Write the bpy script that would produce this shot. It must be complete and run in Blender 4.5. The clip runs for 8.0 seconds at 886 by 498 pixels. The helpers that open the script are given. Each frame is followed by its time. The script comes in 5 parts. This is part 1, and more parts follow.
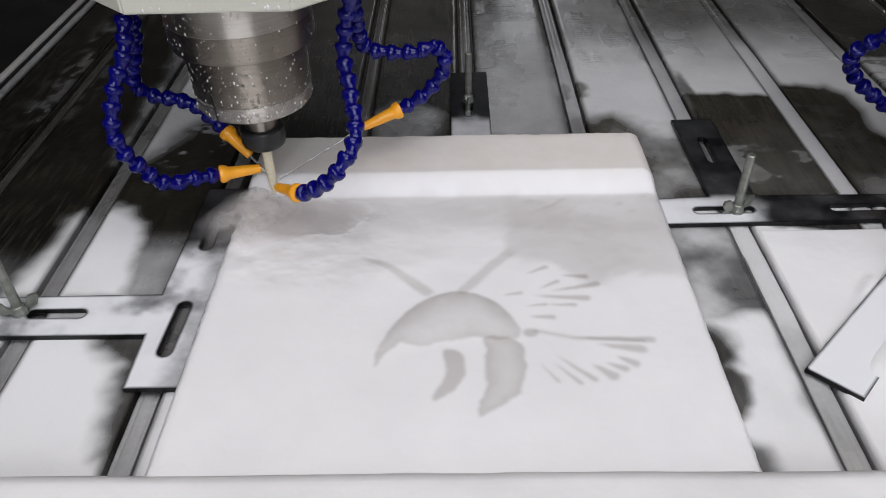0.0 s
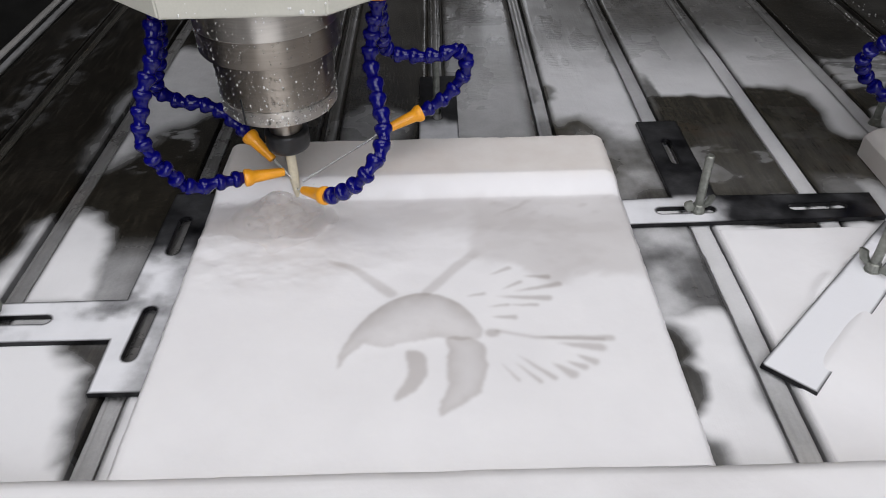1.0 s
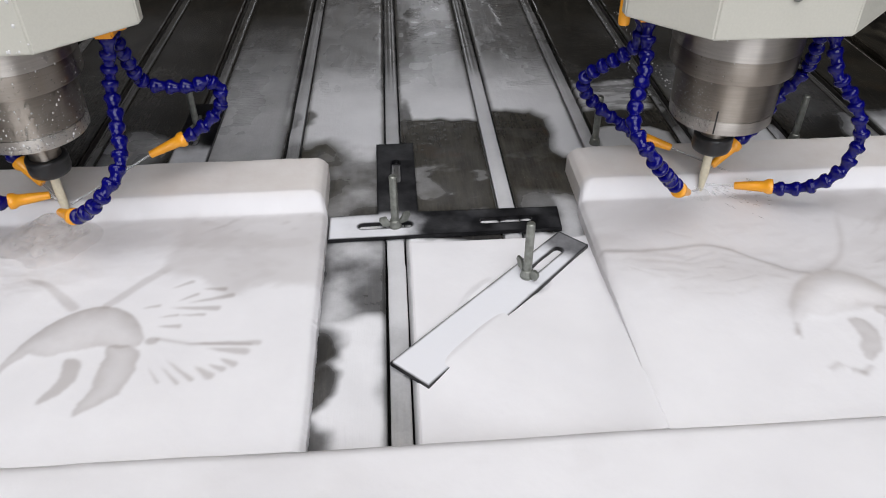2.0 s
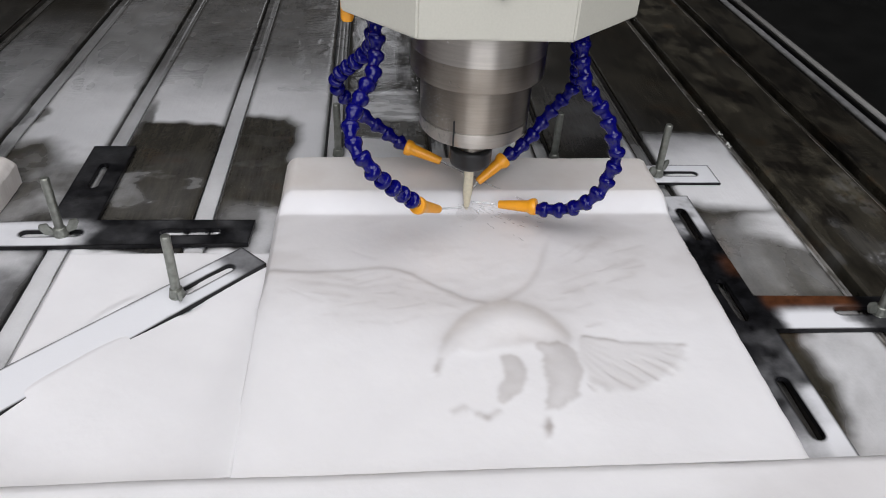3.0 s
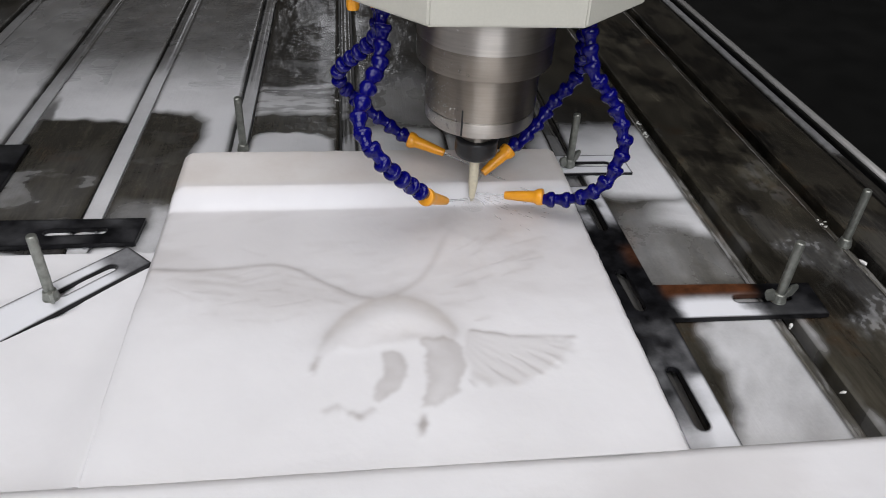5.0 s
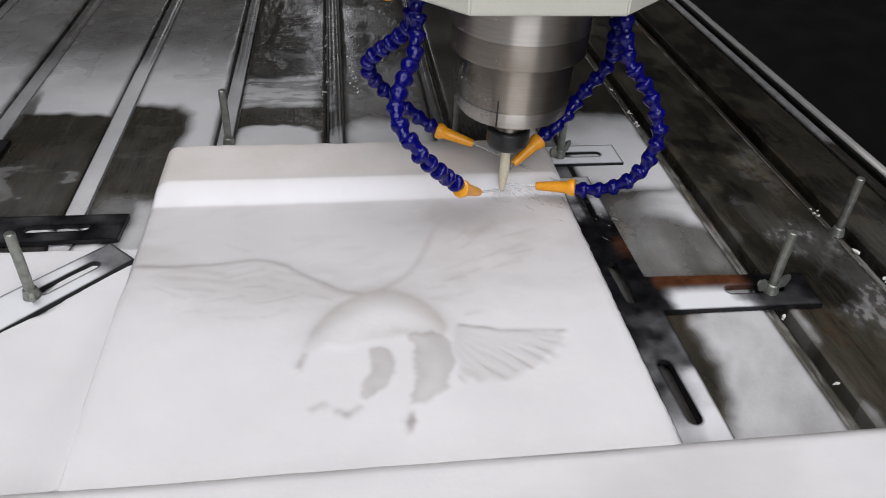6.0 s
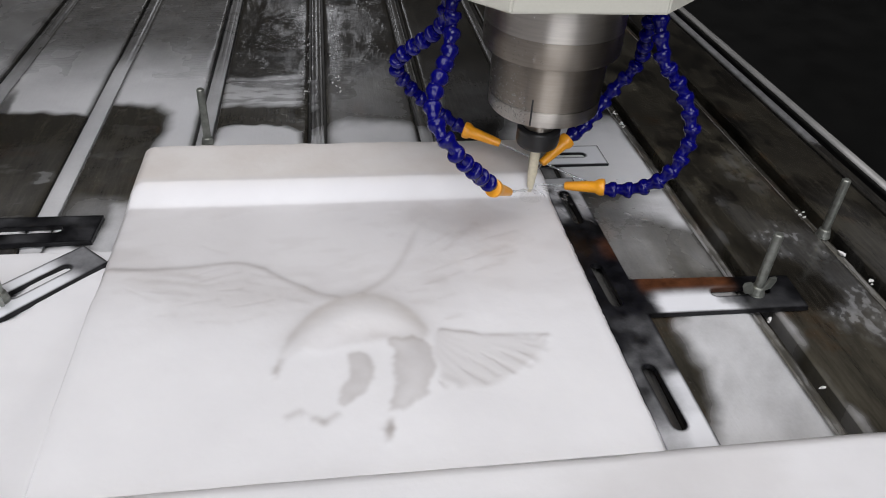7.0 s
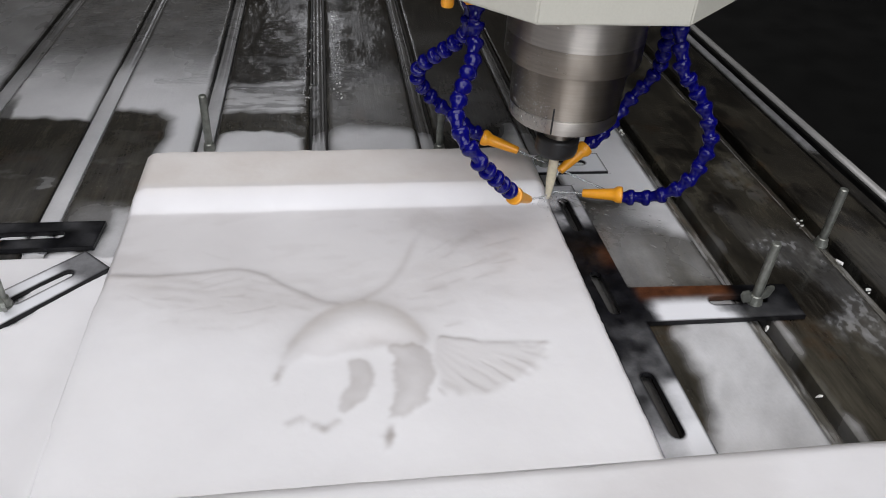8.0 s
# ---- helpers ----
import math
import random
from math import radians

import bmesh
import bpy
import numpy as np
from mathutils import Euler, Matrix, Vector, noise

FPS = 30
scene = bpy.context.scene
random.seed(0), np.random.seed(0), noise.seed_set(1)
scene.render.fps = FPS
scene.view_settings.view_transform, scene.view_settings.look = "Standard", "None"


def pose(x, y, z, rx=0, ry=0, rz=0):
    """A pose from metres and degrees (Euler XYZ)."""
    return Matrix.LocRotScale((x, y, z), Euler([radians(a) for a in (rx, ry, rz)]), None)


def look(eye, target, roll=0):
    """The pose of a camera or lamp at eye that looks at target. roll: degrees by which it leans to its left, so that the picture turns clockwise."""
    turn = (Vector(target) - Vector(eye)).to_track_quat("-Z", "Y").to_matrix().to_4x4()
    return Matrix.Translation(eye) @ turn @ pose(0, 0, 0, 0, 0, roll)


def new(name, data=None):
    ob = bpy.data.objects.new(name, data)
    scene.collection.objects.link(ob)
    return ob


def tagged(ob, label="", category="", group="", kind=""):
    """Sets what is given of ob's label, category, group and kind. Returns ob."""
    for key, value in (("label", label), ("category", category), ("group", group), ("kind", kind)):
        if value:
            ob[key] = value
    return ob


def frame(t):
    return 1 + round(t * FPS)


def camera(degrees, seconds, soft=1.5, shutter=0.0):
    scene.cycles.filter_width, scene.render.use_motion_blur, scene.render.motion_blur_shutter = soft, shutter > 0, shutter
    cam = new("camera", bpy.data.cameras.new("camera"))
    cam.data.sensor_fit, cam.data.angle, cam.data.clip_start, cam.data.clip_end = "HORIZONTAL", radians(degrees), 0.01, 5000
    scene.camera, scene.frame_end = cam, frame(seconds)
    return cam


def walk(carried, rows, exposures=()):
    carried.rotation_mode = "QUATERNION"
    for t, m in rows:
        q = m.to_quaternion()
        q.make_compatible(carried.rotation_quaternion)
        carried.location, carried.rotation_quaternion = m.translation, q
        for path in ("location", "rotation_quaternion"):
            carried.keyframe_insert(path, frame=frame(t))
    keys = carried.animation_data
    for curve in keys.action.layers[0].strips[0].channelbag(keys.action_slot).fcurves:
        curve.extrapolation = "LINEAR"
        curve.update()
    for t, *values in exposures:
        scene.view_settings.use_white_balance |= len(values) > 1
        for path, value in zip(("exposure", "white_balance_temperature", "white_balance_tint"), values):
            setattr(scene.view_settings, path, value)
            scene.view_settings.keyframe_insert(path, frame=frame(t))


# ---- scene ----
cam = camera(61.5, 8.0, 1.0)
PATH = [
    (0, (-0.25, -0.289, 0.406), (-0.284, 1.265, -0.853), -1.6),
    (0.5, (-0.246, -0.287, 0.4), (-0.244, 1.259, -0.87), -1.6),
    (1, (-0.233, -0.295, 0.409), (-0.227, 1.264, -0.843), -1.3),
    (1.2, (-0.213, -0.303, 0.418), (-0.18, 1.267, -0.821), -1.3),
    (1.5, (-0.143, -0.323, 0.435), (-0.059, 1.256, -0.791), -1.1),
    (1.7, (-0.088, -0.341, 0.447), (0.034, 1.231, -0.783), 0.1),
    (1.8, (-0.056, -0.347, 0.444), (0.061, 1.229, -0.782), 0.1),
    (2, (0.011, -0.355, 0.441), (0.113, 1.229, -0.775), -0.4),
    (2.1, (0.043, -0.36, 0.452), (0.178, 1.215, -0.773), 0.7),
    (2.2, (0.072, -0.354, 0.437), (0.233, 1.241, -0.758), 1.7),
    (3.3, (0.325, -0.313, 0.402), (0.512, 1.297, -0.771), 3.6),
    (3.5, (0.335, -0.31, 0.4), (0.551, 1.296, -0.771), 3.0),
    (4, (0.347, -0.309, 0.396), (0.561, 1.285, -0.793), 2.4),
    (4.5, (0.35, -0.314, 0.396), (0.577, 1.286, -0.783), 3.3),
    (5, (0.355, -0.313, 0.393), (0.599, 1.288, -0.78), 3.5),
    (6.5, (0.364, -0.3, 0.387), (0.63, 1.279, -0.811), 3.3),
    (7, (0.368, -0.296, 0.384), (0.657, 1.286, -0.805), 3.9),
    (7.5, (0.369, -0.295, 0.387), (0.664, 1.288, -0.799), 4.1),
    (8, (0.367, -0.297, 0.389), (0.658, 1.29, -0.793), 4.2),
]
walk(cam, [(t, look(eye, target, roll)) for t, eye, target, roll in PATH], [(0.0, -0.31, 6320, 12.8), (1.2, -0.25, 6320, 12.8), (2.1, -0.16, 6320, 12.8), (3.5, -0.23, 6320, 12.8), (8.0, -0.27, 6320, 12.8)])

# ---- world, lamps, exposure ----
world = bpy.data.worlds.new("hall_air")
scene.world = world
world.use_nodes = True
world.node_tree.nodes["Background"].inputs[0].default_value = (0.80, 0.86, 0.95, 1)
world.node_tree.nodes["Background"].inputs[1].default_value = 0.12


def area_lamp(name, eye, target, sx, sy, power, color):
    data = bpy.data.lights.new(name, "AREA")
    data.shape, data.size, data.size_y, data.energy, data.color = "RECTANGLE", sx, sy, power, color
    ob = new(name, data)
    ob.matrix_world = look(eye, target)
    return ob


# daylight through the open hall gate behind the machine's operator, and the roof lights
area_lamp("gate_daylight", (0.3, -3.4, 1.9), (0.2, 0.2, 0.0), 2.8, 2.6, 104, (0.96, 0.98, 1.0))
area_lamp("roof_light_front", (0.1, -0.9, 3.3), (0.1, -0.2, 0.0), 5.0, 2.4, 134, (1.0, 0.985, 0.96))
area_lamp("back_window_daylight", (0.32, 5.7, 1.95), (0.32, 0.8, 0.0), 0.34, 0.55, 3.0, (0.97, 0.985, 1.0))


# ---- materials ----
def nodes_of(name):
    m = bpy.data.materials.new(name)
    m.use_nodes = True
    nt = m.node_tree
    return m, nt, nt.nodes["Principled BSDF"]


def add(nt, kind, **values):
    n = nt.nodes.new(kind)
    for k, v in values.items():
        n.inputs[k.replace("_", " ")].default_value = v
    return n


def noise_node(nt, scale, detail=4.0, rough=0.55, stretch=(1, 1, 1), source="Object"):
    co = nt.nodes.new("ShaderNodeTexCoord")
    mp = nt.nodes.new("ShaderNodeMapping")
    mp.inputs["Scale"].default_value = stretch
    nt.links.new(co.outputs[source], mp.inputs["Vector"])
    n = add(nt, "ShaderNodeTexNoise", Scale=scale, Detail=detail, Roughness=rough)
    nt.links.new(mp.outputs[0], n.inputs["Vector"])
    return n.outputs["Fac"]


def ramp(nt, fac, stops):
    r = nt.nodes.new("ShaderNodeValToRGB")
    el = r.color_ramp.elements
    while len(el) < len(stops):
        el.new(0.5)
    for e, (p, c) in zip(el, stops):
        e.position = p
        e.color = (c, c, c, 1) if isinstance(c, (int, float)) else (*c, 1)
    nt.links.new(fac, r.inputs[0])
    return r.outputs[0]


def mix_color(nt, fac, a, b, mode="MIX"):
    m = nt.nodes.new("ShaderNodeMix")
    m.data_type, m.blend_type = "RGBA", mode
    for sock, v in ((m.inputs[0], fac), (m.inputs[6], a), (m.inputs[7], b)):
        if isinstance(v, (int, float)):
            sock.default_value = v
        elif isinstance(v, tuple):
            sock.default_value = (*v, 1)
        else:
            nt.links.new(v, sock)
    return m.outputs[2]


def math_node(nt, op, a, b=0.0):
    m = nt.nodes.new("ShaderNodeMath")
    m.operation = op
    for sock, v in zip(m.inputs, (a, b)):
        if isinstance(v, (int, float)):
            sock.default_value = v
        else:
            nt.links.new(v, sock)
    return m.outputs[0]


def bump(nt, bsdf, height, strength, dist):
    b = add(nt, "ShaderNodeBump", Strength=strength, Distance=dist)
    nt.links.new(height, b.inputs["Height"])
    nt.links.new(b.outputs[0], bsdf.inputs["Normal"])


def attr(nt, name):
    a = nt.nodes.new("ShaderNodeAttribute")
    a.attribute_name = name
    return a.outputs["Fac"]


def plain(name, color, rough, metal=0.0, spots=0.0, scale=60.0, bumps=0.0, coat=0.0):
    m, nt, b = nodes_of(name)
    f = noise_node(nt, scale)
    dark = tuple(c * (1 - spots) for c in color)
    nt.links.new(mix_color(nt, ramp(nt, f, ((0.35, 0.0), (0.65, 1.0))), dark, color), b.inputs["Base Color"])
    b.inputs["Roughness"].default_value = rough
    b.inputs["Metallic"].default_value = metal
    b.inputs["Coat Weight"].default_value = coat
    b.inputs["Coat Roughness"].default_value = 0.08
    if bumps:
        bump(nt, b, f, bumps, 0.002)
    return m


def coated_stone():
    """Marble under a film of its own cutting slurry; film: 1 covered white, 0 bare wet stone; on the slabs it also
    carries painted shade.
    """
    m, nt, b = nodes_of("wet_marble_with_slurry")
    film, dry = attr(nt, "film"), attr(nt, "dry")
    fine = noise_node(nt, 140, 5)
    broad = noise_node(nt, 9, 4)
    bare = mix_color(nt, ramp(nt, broad, ((0.3, 0.0), (0.7, 1.0))), (0.420, 0.388, 0.376), (0.50, 0.473, 0.465))
    white = mix_color(nt, ramp(nt, noise_node(nt, 14, 5), ((0.32, 0.0), (0.66, 1.0))), (0.786, 0.777, 0.792), (0.831, 0.822, 0.834))
    crown = mix_color(nt, ramp(nt, noise_node(nt, 22, 5, 0.6), ((0.35, 0.0), (0.65, 1.0))), (0.72, 0.665, 0.62), (0.79, 0.75, 0.715))
    nt.links.new(mix_color(nt, dry, mix_color(nt, film, bare, white), crown), b.inputs["Base Color"])
    r = math_node(nt, "MULTIPLY_ADD", film, 0.22)
    nt.nodes[-1].inputs[2].default_value = 0.30
    nt.links.new(r, b.inputs["Roughness"])
    b.inputs["Specular IOR Level"].default_value = 0.35
    b.inputs["Subsurface Weight"].default_value = 0.0
    bump(nt, b, math_node(nt, "ADD", fine, broad), 0.10, 0.002)
    return m


def bed_steel():
    """Dark wet machined steel with milky slurry; slurry: cover from 0 to 1."""
    m, nt, b = nodes_of("wet_bed_steel")
    s = attr(nt, "slurry")
    grain = noise_node(nt, 55, 5, 0.6, (6, 0.5, 1))
    patch = noise_node(nt, 13, 6, 0.62)
    steel = mix_color(nt, ramp(nt, patch, ((0.35, 0.0), (0.7, 1.0))), (0.0052, 0.0046, 0.0038), (0.0175, 0.0148, 0.0112))
    steel = mix_color(nt, math_node(nt, "MULTIPLY", ramp(nt, grain, ((0.48, 0.0), (0.72, 1.0))), 0.75), steel, (0.052, 0.046, 0.036))
    silt = math_node(nt, "MULTIPLY", attr(nt, "silt"), ramp(nt, noise_node(nt, 30, 6, 0.62, (2.6, 0.5, 1)), ((0.30, 0.25), (0.66, 1.0))))
    steel = mix_color(nt, silt, steel, mix_color(nt, ramp(nt, noise_node(nt, 14, 5, 0.65), ((0.56, 0.0), (0.70, 1.0))), (0.116, 0.104, 0.076), (0.128, 0.076, 0.036)))
    dust = ramp(nt, noise_node(nt, 330, 4, 0.7), ((0.60, 0.0), (0.74, 1.0)))
    where = ramp(nt, noise_node(nt, 9, 4, 0.6), ((0.46, 0.0), (0.66, 1.0)))
    steel = mix_color(nt, math_node(nt, "MULTIPLY", math_node(nt, "MULTIPLY", dust, where), 0.34), steel, (0.30, 0.29, 0.27))
    pits = ramp(nt, noise_node(nt, 85, 5, 0.6, (1, 0.6, 1)), ((0.30, 1.0), (0.38, 0.0)))
    steel = mix_color(nt, math_node(nt, "MULTIPLY", pits, 0.25), steel, (0.004, 0.004, 0.004))
    thin = noise_node(nt, 22, 4, 0.6)
    cover = math_node(nt, "ADD", s, math_node(nt, "MULTIPLY", math_node(nt, "SUBTRACT", thin, 0.5), math_node(nt, "MULTIPLY", math_node(nt, "MULTIPLY", s, math_node(nt, "SUBTRACT", 1.0, s)), 1.5)))
    speck = math_node(nt, "SUBTRACT", noise_node(nt, 420, 3, 0.6), 0.5)
    cover = math_node(nt, "ADD", cover, math_node(nt, "MULTIPLY", speck, math_node(nt, "MULTIPLY", math_node(nt, "MULTIPLY", cover, math_node(nt, "SUBTRACT", 1.0, cover)), 0.45)))
    cover = math_node(nt, "MINIMUM", math_node(nt, "MAXIMUM", cover, 0.0), 1.0)
    milk = mix_color(nt, ramp(nt, cover, ((0.25, 0.0), (0.9, 1.0))), (0.755, 0.760, 0.780), (0.80, 0.797, 0.812))
    nt.links.new(mix_color(nt, cover, steel, milk), b.inputs["Base Color"])
    nt.links.new(math_node(nt, "MULTIPLY", ramp(nt, cover, ((0.0, 0.24), (0.6, 0.38), (1.0, 0.5))), math_node(nt, "SUBTRACT", 1.0, math_node(nt, "MULTIPLY", attr(nt, "flow"), 0.7))), b.inputs["Roughness"])
    nt.links.new(ramp(nt, cover, ((0.0, 0.25), (0.4, 0.0))), b.inputs["Metallic"])
    b.inputs["Coat Weight"].default_value = 0.15
    b.inputs["Coat Roughness"].default_value = 0.08
    flow = attr(nt, "flow")
    rip = math_node(nt, "ADD", noise_node(nt, 75, 3, 0.5), math_node(nt, "MULTIPLY", flow, math_node(nt, "MULTIPLY", noise_node(nt, 95, 3, 0.55, (0.8, 2.2, 1)), 6.0)))
    bump(nt, b, math_node(nt, "ADD", math_node(nt, "MULTIPLY", grain, 0.5), rip), 0.16, 0.003)
    return m


def clamp_steel():
    """Black oxide steel; film: dried slurry on it, rust: rusted stretch."""
    m, nt, b = nodes_of("black_clamp_steel")
    film, rust = attr(nt, "film"), attr(nt, "rust")
    n = noise_node(nt, 70, 6, 0.65)
    black = mix_color(nt, ramp(nt, n, ((0.4, 0.0), (0.75, 1.0))), (0.0035, 0.0035, 0.004), (0.017, 0.017, 0.0195))
    black = mix_color(nt, math_node(nt, "MULTIPLY", rust, ramp(nt, n, ((0.3, 0.3), (0.6, 1.0)))), black, (0.19, 0.065, 0.022))
    thin = math_node(nt, "ADD", film, math_node(nt, "MULTIPLY", math_node(nt, "SUBTRACT", noise_node(nt, 45, 6, 0.65), 0.5), math_node(nt, "MULTIPLY", math_node(nt, "MULTIPLY", film, math_node(nt, "SUBTRACT", 1.0, film)), 2.8)))
    nt.links.new(mix_color(nt, math_node(nt, "MINIMUM", math_node(nt, "MAXIMUM", thin, 0.0), 1.0), black, (0.785, 0.79, 0.82)), b.inputs["Base Color"])
    nt.links.new(ramp(nt, film, ((0.0, 0.30), (1.0, 0.55))), b.inputs["Roughness"])
    b.inputs["Coat Weight"].default_value = 0.04
    b.inputs["Specular IOR Level"].default_value = 0.24
    bump(nt, b, n, 0.15, 0.002)
    return m


def brushed_steel(name, color, rough):
    """Steel turned on a lathe: fine rings, so that reflections smear along the axis."""
    m, nt, b = nodes_of(name)
    lines = noise_node(nt, 40, 4, 0.6, (0.6, 0.6, 12))
    stain = ramp(nt, noise_node(nt, 28, 6, 0.65, (1, 1, 0.45)), ((0.45, 0.0), (0.75, 1.0)))
    tone = mix_color(nt, ramp(nt, lines, ((0.35, 0.0), (0.7, 1.0))), tuple(c * 0.86 for c in color), color)
    nt.links.new(mix_color(nt, math_node(nt, "MULTIPLY", stain, 0.35), tone, tuple(c * k for c, k in zip(color, (0.62, 0.55, 0.47)))), b.inputs["Base Color"])
    b.inputs["Metallic"].default_value = 1.0
    nt.links.new(ramp(nt, noise_node(nt, 25, 5), ((0.3, rough), (0.7, rough + 0.10))), b.inputs["Roughness"])
    b.inputs["Anisotropic"].default_value = 0.97
    b.inputs["Anisotropic Rotation"].default_value = 0.25
    around = nt.nodes.new("ShaderNodeTangent")
    around.direction_type, around.axis = "RADIAL", "Z"
    nt.links.new(around.outputs[0], b.inputs["Tangent"])
    bump(nt, b, lines, 0.012, 0.001)
    return m


def water(name, rough):
    m, nt, b = nodes_of(name)
    b.inputs["Base Color"].default_value = (0.95, 0.97, 0.98, 1)
    b.inputs["Roughness"].default_value = rough
    b.inputs["IOR"].default_value = 1.33
    b.inputs["Transmission Weight"].default_value = 1.0
    return m


STONE, BED, CLAMP = coated_stone(), bed_steel(), clamp_steel()
SPINDLE = brushed_steel("brushed_stainless", (0.56, 0.525, 0.48), 0.34)
SPINDLE_DARK = brushed_steel("brushed_stainless_band", (0.37, 0.33, 0.285), 0.34)
ZINC = plain("zinc_plated_steel", (0.33, 0.34, 0.305), 0.38, 0.7, 0.35, 120, 0.1)
CREAM = plain("cream_powder_coat", (0.60, 0.585, 0.51), 0.42, 0.0, 0.04, 500, 0.06)
RUBBER = plain("black_rubber", (0.016, 0.016, 0.017), 0.38, 0.0, 0.3, 90, 0.08)
BLUE = plain("blue_acetal", (0.0030, 0.0028, 0.140), 0.14, 0.0, 0.3, 70, 0.05)
BLUE.node_tree.nodes["Principled BSDF"].inputs["Specular IOR Level"].default_value = 0.38
ORANGE = plain("orange_acetal", (0.96, 0.40, 0.016), 0.36, 0.0, 0.12, 70, 0.04, 0.2)
CUTTER = plain("tan_diamond_cutter", (0.74, 0.67, 0.50), 0.5, 0.0, 0.12, 300, 0.2)
YELLOW = plain("yellow_sticker", (0.95, 0.70, 0.01), 0.4, 0.0, 0.03)
INK = plain("black_ink", (0.02, 0.02, 0.02), 0.5)
DARK = plain("dark_oily_paint", (0.010, 0.010, 0.0095), 0.35, 0.0, 0.4, 18, 0.1)
RAIL = plain("dull_aluminium_rail", (0.34, 0.32, 0.29), 0.42, 0.5, 0.55, 40, 0.1)
BAR = plain("smooth_aluminium_bar", (0.42, 0.41, 0.395), 0.40, 0.3, 0.25, 14, 0.05)
LIP = plain("worn_slot_lip", (0.070, 0.065, 0.056), 0.40, 0.5, 0.6, 45, 0.1)
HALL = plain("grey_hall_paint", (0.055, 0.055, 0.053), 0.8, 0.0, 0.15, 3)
CONCRETE = plain("concrete_floor", (0.22, 0.215, 0.20), 0.8, 0.0, 0.25, 5, 0.1)
DROP = water("water_drop", 0.02)
JET = water("water_jet", 0.12)
JET.node_tree.nodes["Principled BSDF"].inputs["Transmission Weight"].default_value = 0.88
CHIP = plain("white_stone_chip", (0.74, 0.73, 0.70), 0.6, 0.0, 0.15, 400, 0.2)
SPLASH = plain("milky_splash", (0.78, 0.77, 0.76), 0.35, 0.0, 0.05, 300)


def foam_heap():
    """Milky foam, thin and see-through in places."""
    m, nt, b = nodes_of("milky_foam")
    f = noise_node(nt, 75, 4, 0.55)
    nt.links.new(mix_color(nt, ramp(nt, f, ((0.30, 0.0), (0.70, 1.0))), (0.67, 0.63, 0.61), (0.74, 0.71, 0.70)), b.inputs["Base Color"])
    b.inputs["Roughness"].default_value = 0.5
    nt.links.new(math_node(nt, "MULTIPLY", attr(nt, "fade"), ramp(nt, f, ((0.30, 0.55), (0.62, 1.0)))), b.inputs["Alpha"])
    bump(nt, b, f, 0.2, 0.003)
    return m


FOAM = foam_heap()


# ---- mesh helpers ----
def link(name, mesh, material, parent=None, label="", smooth=False):
    ob = new(name, mesh)
    if material and not mesh.materials:
        mesh.materials.append(material)
    if smooth:
        mesh.polygons.foreach_set("use_smooth", [True] * len(mesh.polygons))
    ob.parent = parent
    if label:
        ob["label"] = label
    return ob


def part(name, bm, material, parent=None, label="", smooth=False):
    mesh = bpy.data.meshes.new(name)
    bm.normal_update()
    bm.to_mesh(mesh)
    bm.free()
    return link(name, mesh, material, parent, label, smooth)


def box_bm(x0, x1, y0, y1, z0, z1, bevel=0.0):
    bm = bmesh.new()
    bmesh.ops.create_cube(bm, size=1.0, matrix=Matrix.Translation(((x0 + x1) / 2, (y0 + y1) / 2, (z0 + z1) / 2)) @ Matrix.Diagonal((x1 - x0, y1 - y0, z1 - z0, 1)))
    if bevel:
        bmesh.ops.bevel(bm, geom=list(bm.edges), offset=bevel, segments=2, affect="EDGES")
    return bm


def lathe_bm(profile, steps=48, m=None):
    """A solid of revolution about z from (radius, z) pairs, closed at both ends."""
    bm = bmesh.new()
    rings = []
    for r, z in profile:
        rings.append([bm.verts.new((r * math.cos(2 * math.pi * k / steps), r * math.sin(2 * math.pi * k / steps), z)) for k in range(steps)])
    for a, b in zip(rings, rings[1:]):
        for k in range(steps):
            bm.faces.new((a[k], a[(k + 1) % steps], b[(k + 1) % steps], b[k]))
    bm.faces.new(rings[0][::-1])
    bm.faces.new(rings[-1])
    for n in range(len(rings)):
        if 0 < n < len(rings) - 1:
            (r0, z0), (r1, z1), (r2, z2) = profile[n - 1:n + 2]
            bend = abs(math.atan2(r2 - r1, z2 - z1) - math.atan2(r1 - r0, z1 - z0))
            if min(bend, 2 * math.pi - bend) < 0.75:
                continue
        for k in range(steps):
            e = bm.edges.get((rings[n][k], rings[n][(k + 1) % steps]))
            e.smooth = False
    bmesh.ops.recalc_face_normals(bm, faces=bm.faces)
    if m is not None:
        bmesh.ops.transform(bm, matrix=m, verts=bm.verts)
    return bm


def prism_bm(outline, z0, z1, bevel=0.0):
    bm = bmesh.new()
    face = bm.faces.new([bm.verts.new((x, y, z0)) for x, y in outline])
    top = bmesh.ops.extrude_face_region(bm, geom=[face])
    bmesh.ops.translate(bm, vec=(0, 0, z1 - z0), verts=[v for v in top["geom"] if isinstance(v, bmesh.types.BMVert)])
    bmesh.ops.recalc_face_normals(bm, faces=bm.faces)
    if bevel:
        bmesh.ops.bevel(bm, geom=list(bm.edges), offset=bevel, segments=2, affect="EDGES")
    return bm


def aim(a, b):
    """The pose at a whose z axis points to b."""
    return Matrix.Translation(a) @ (Vector(b) - Vector(a)).to_track_quat("Z", "Y").to_matrix().to_4x4()


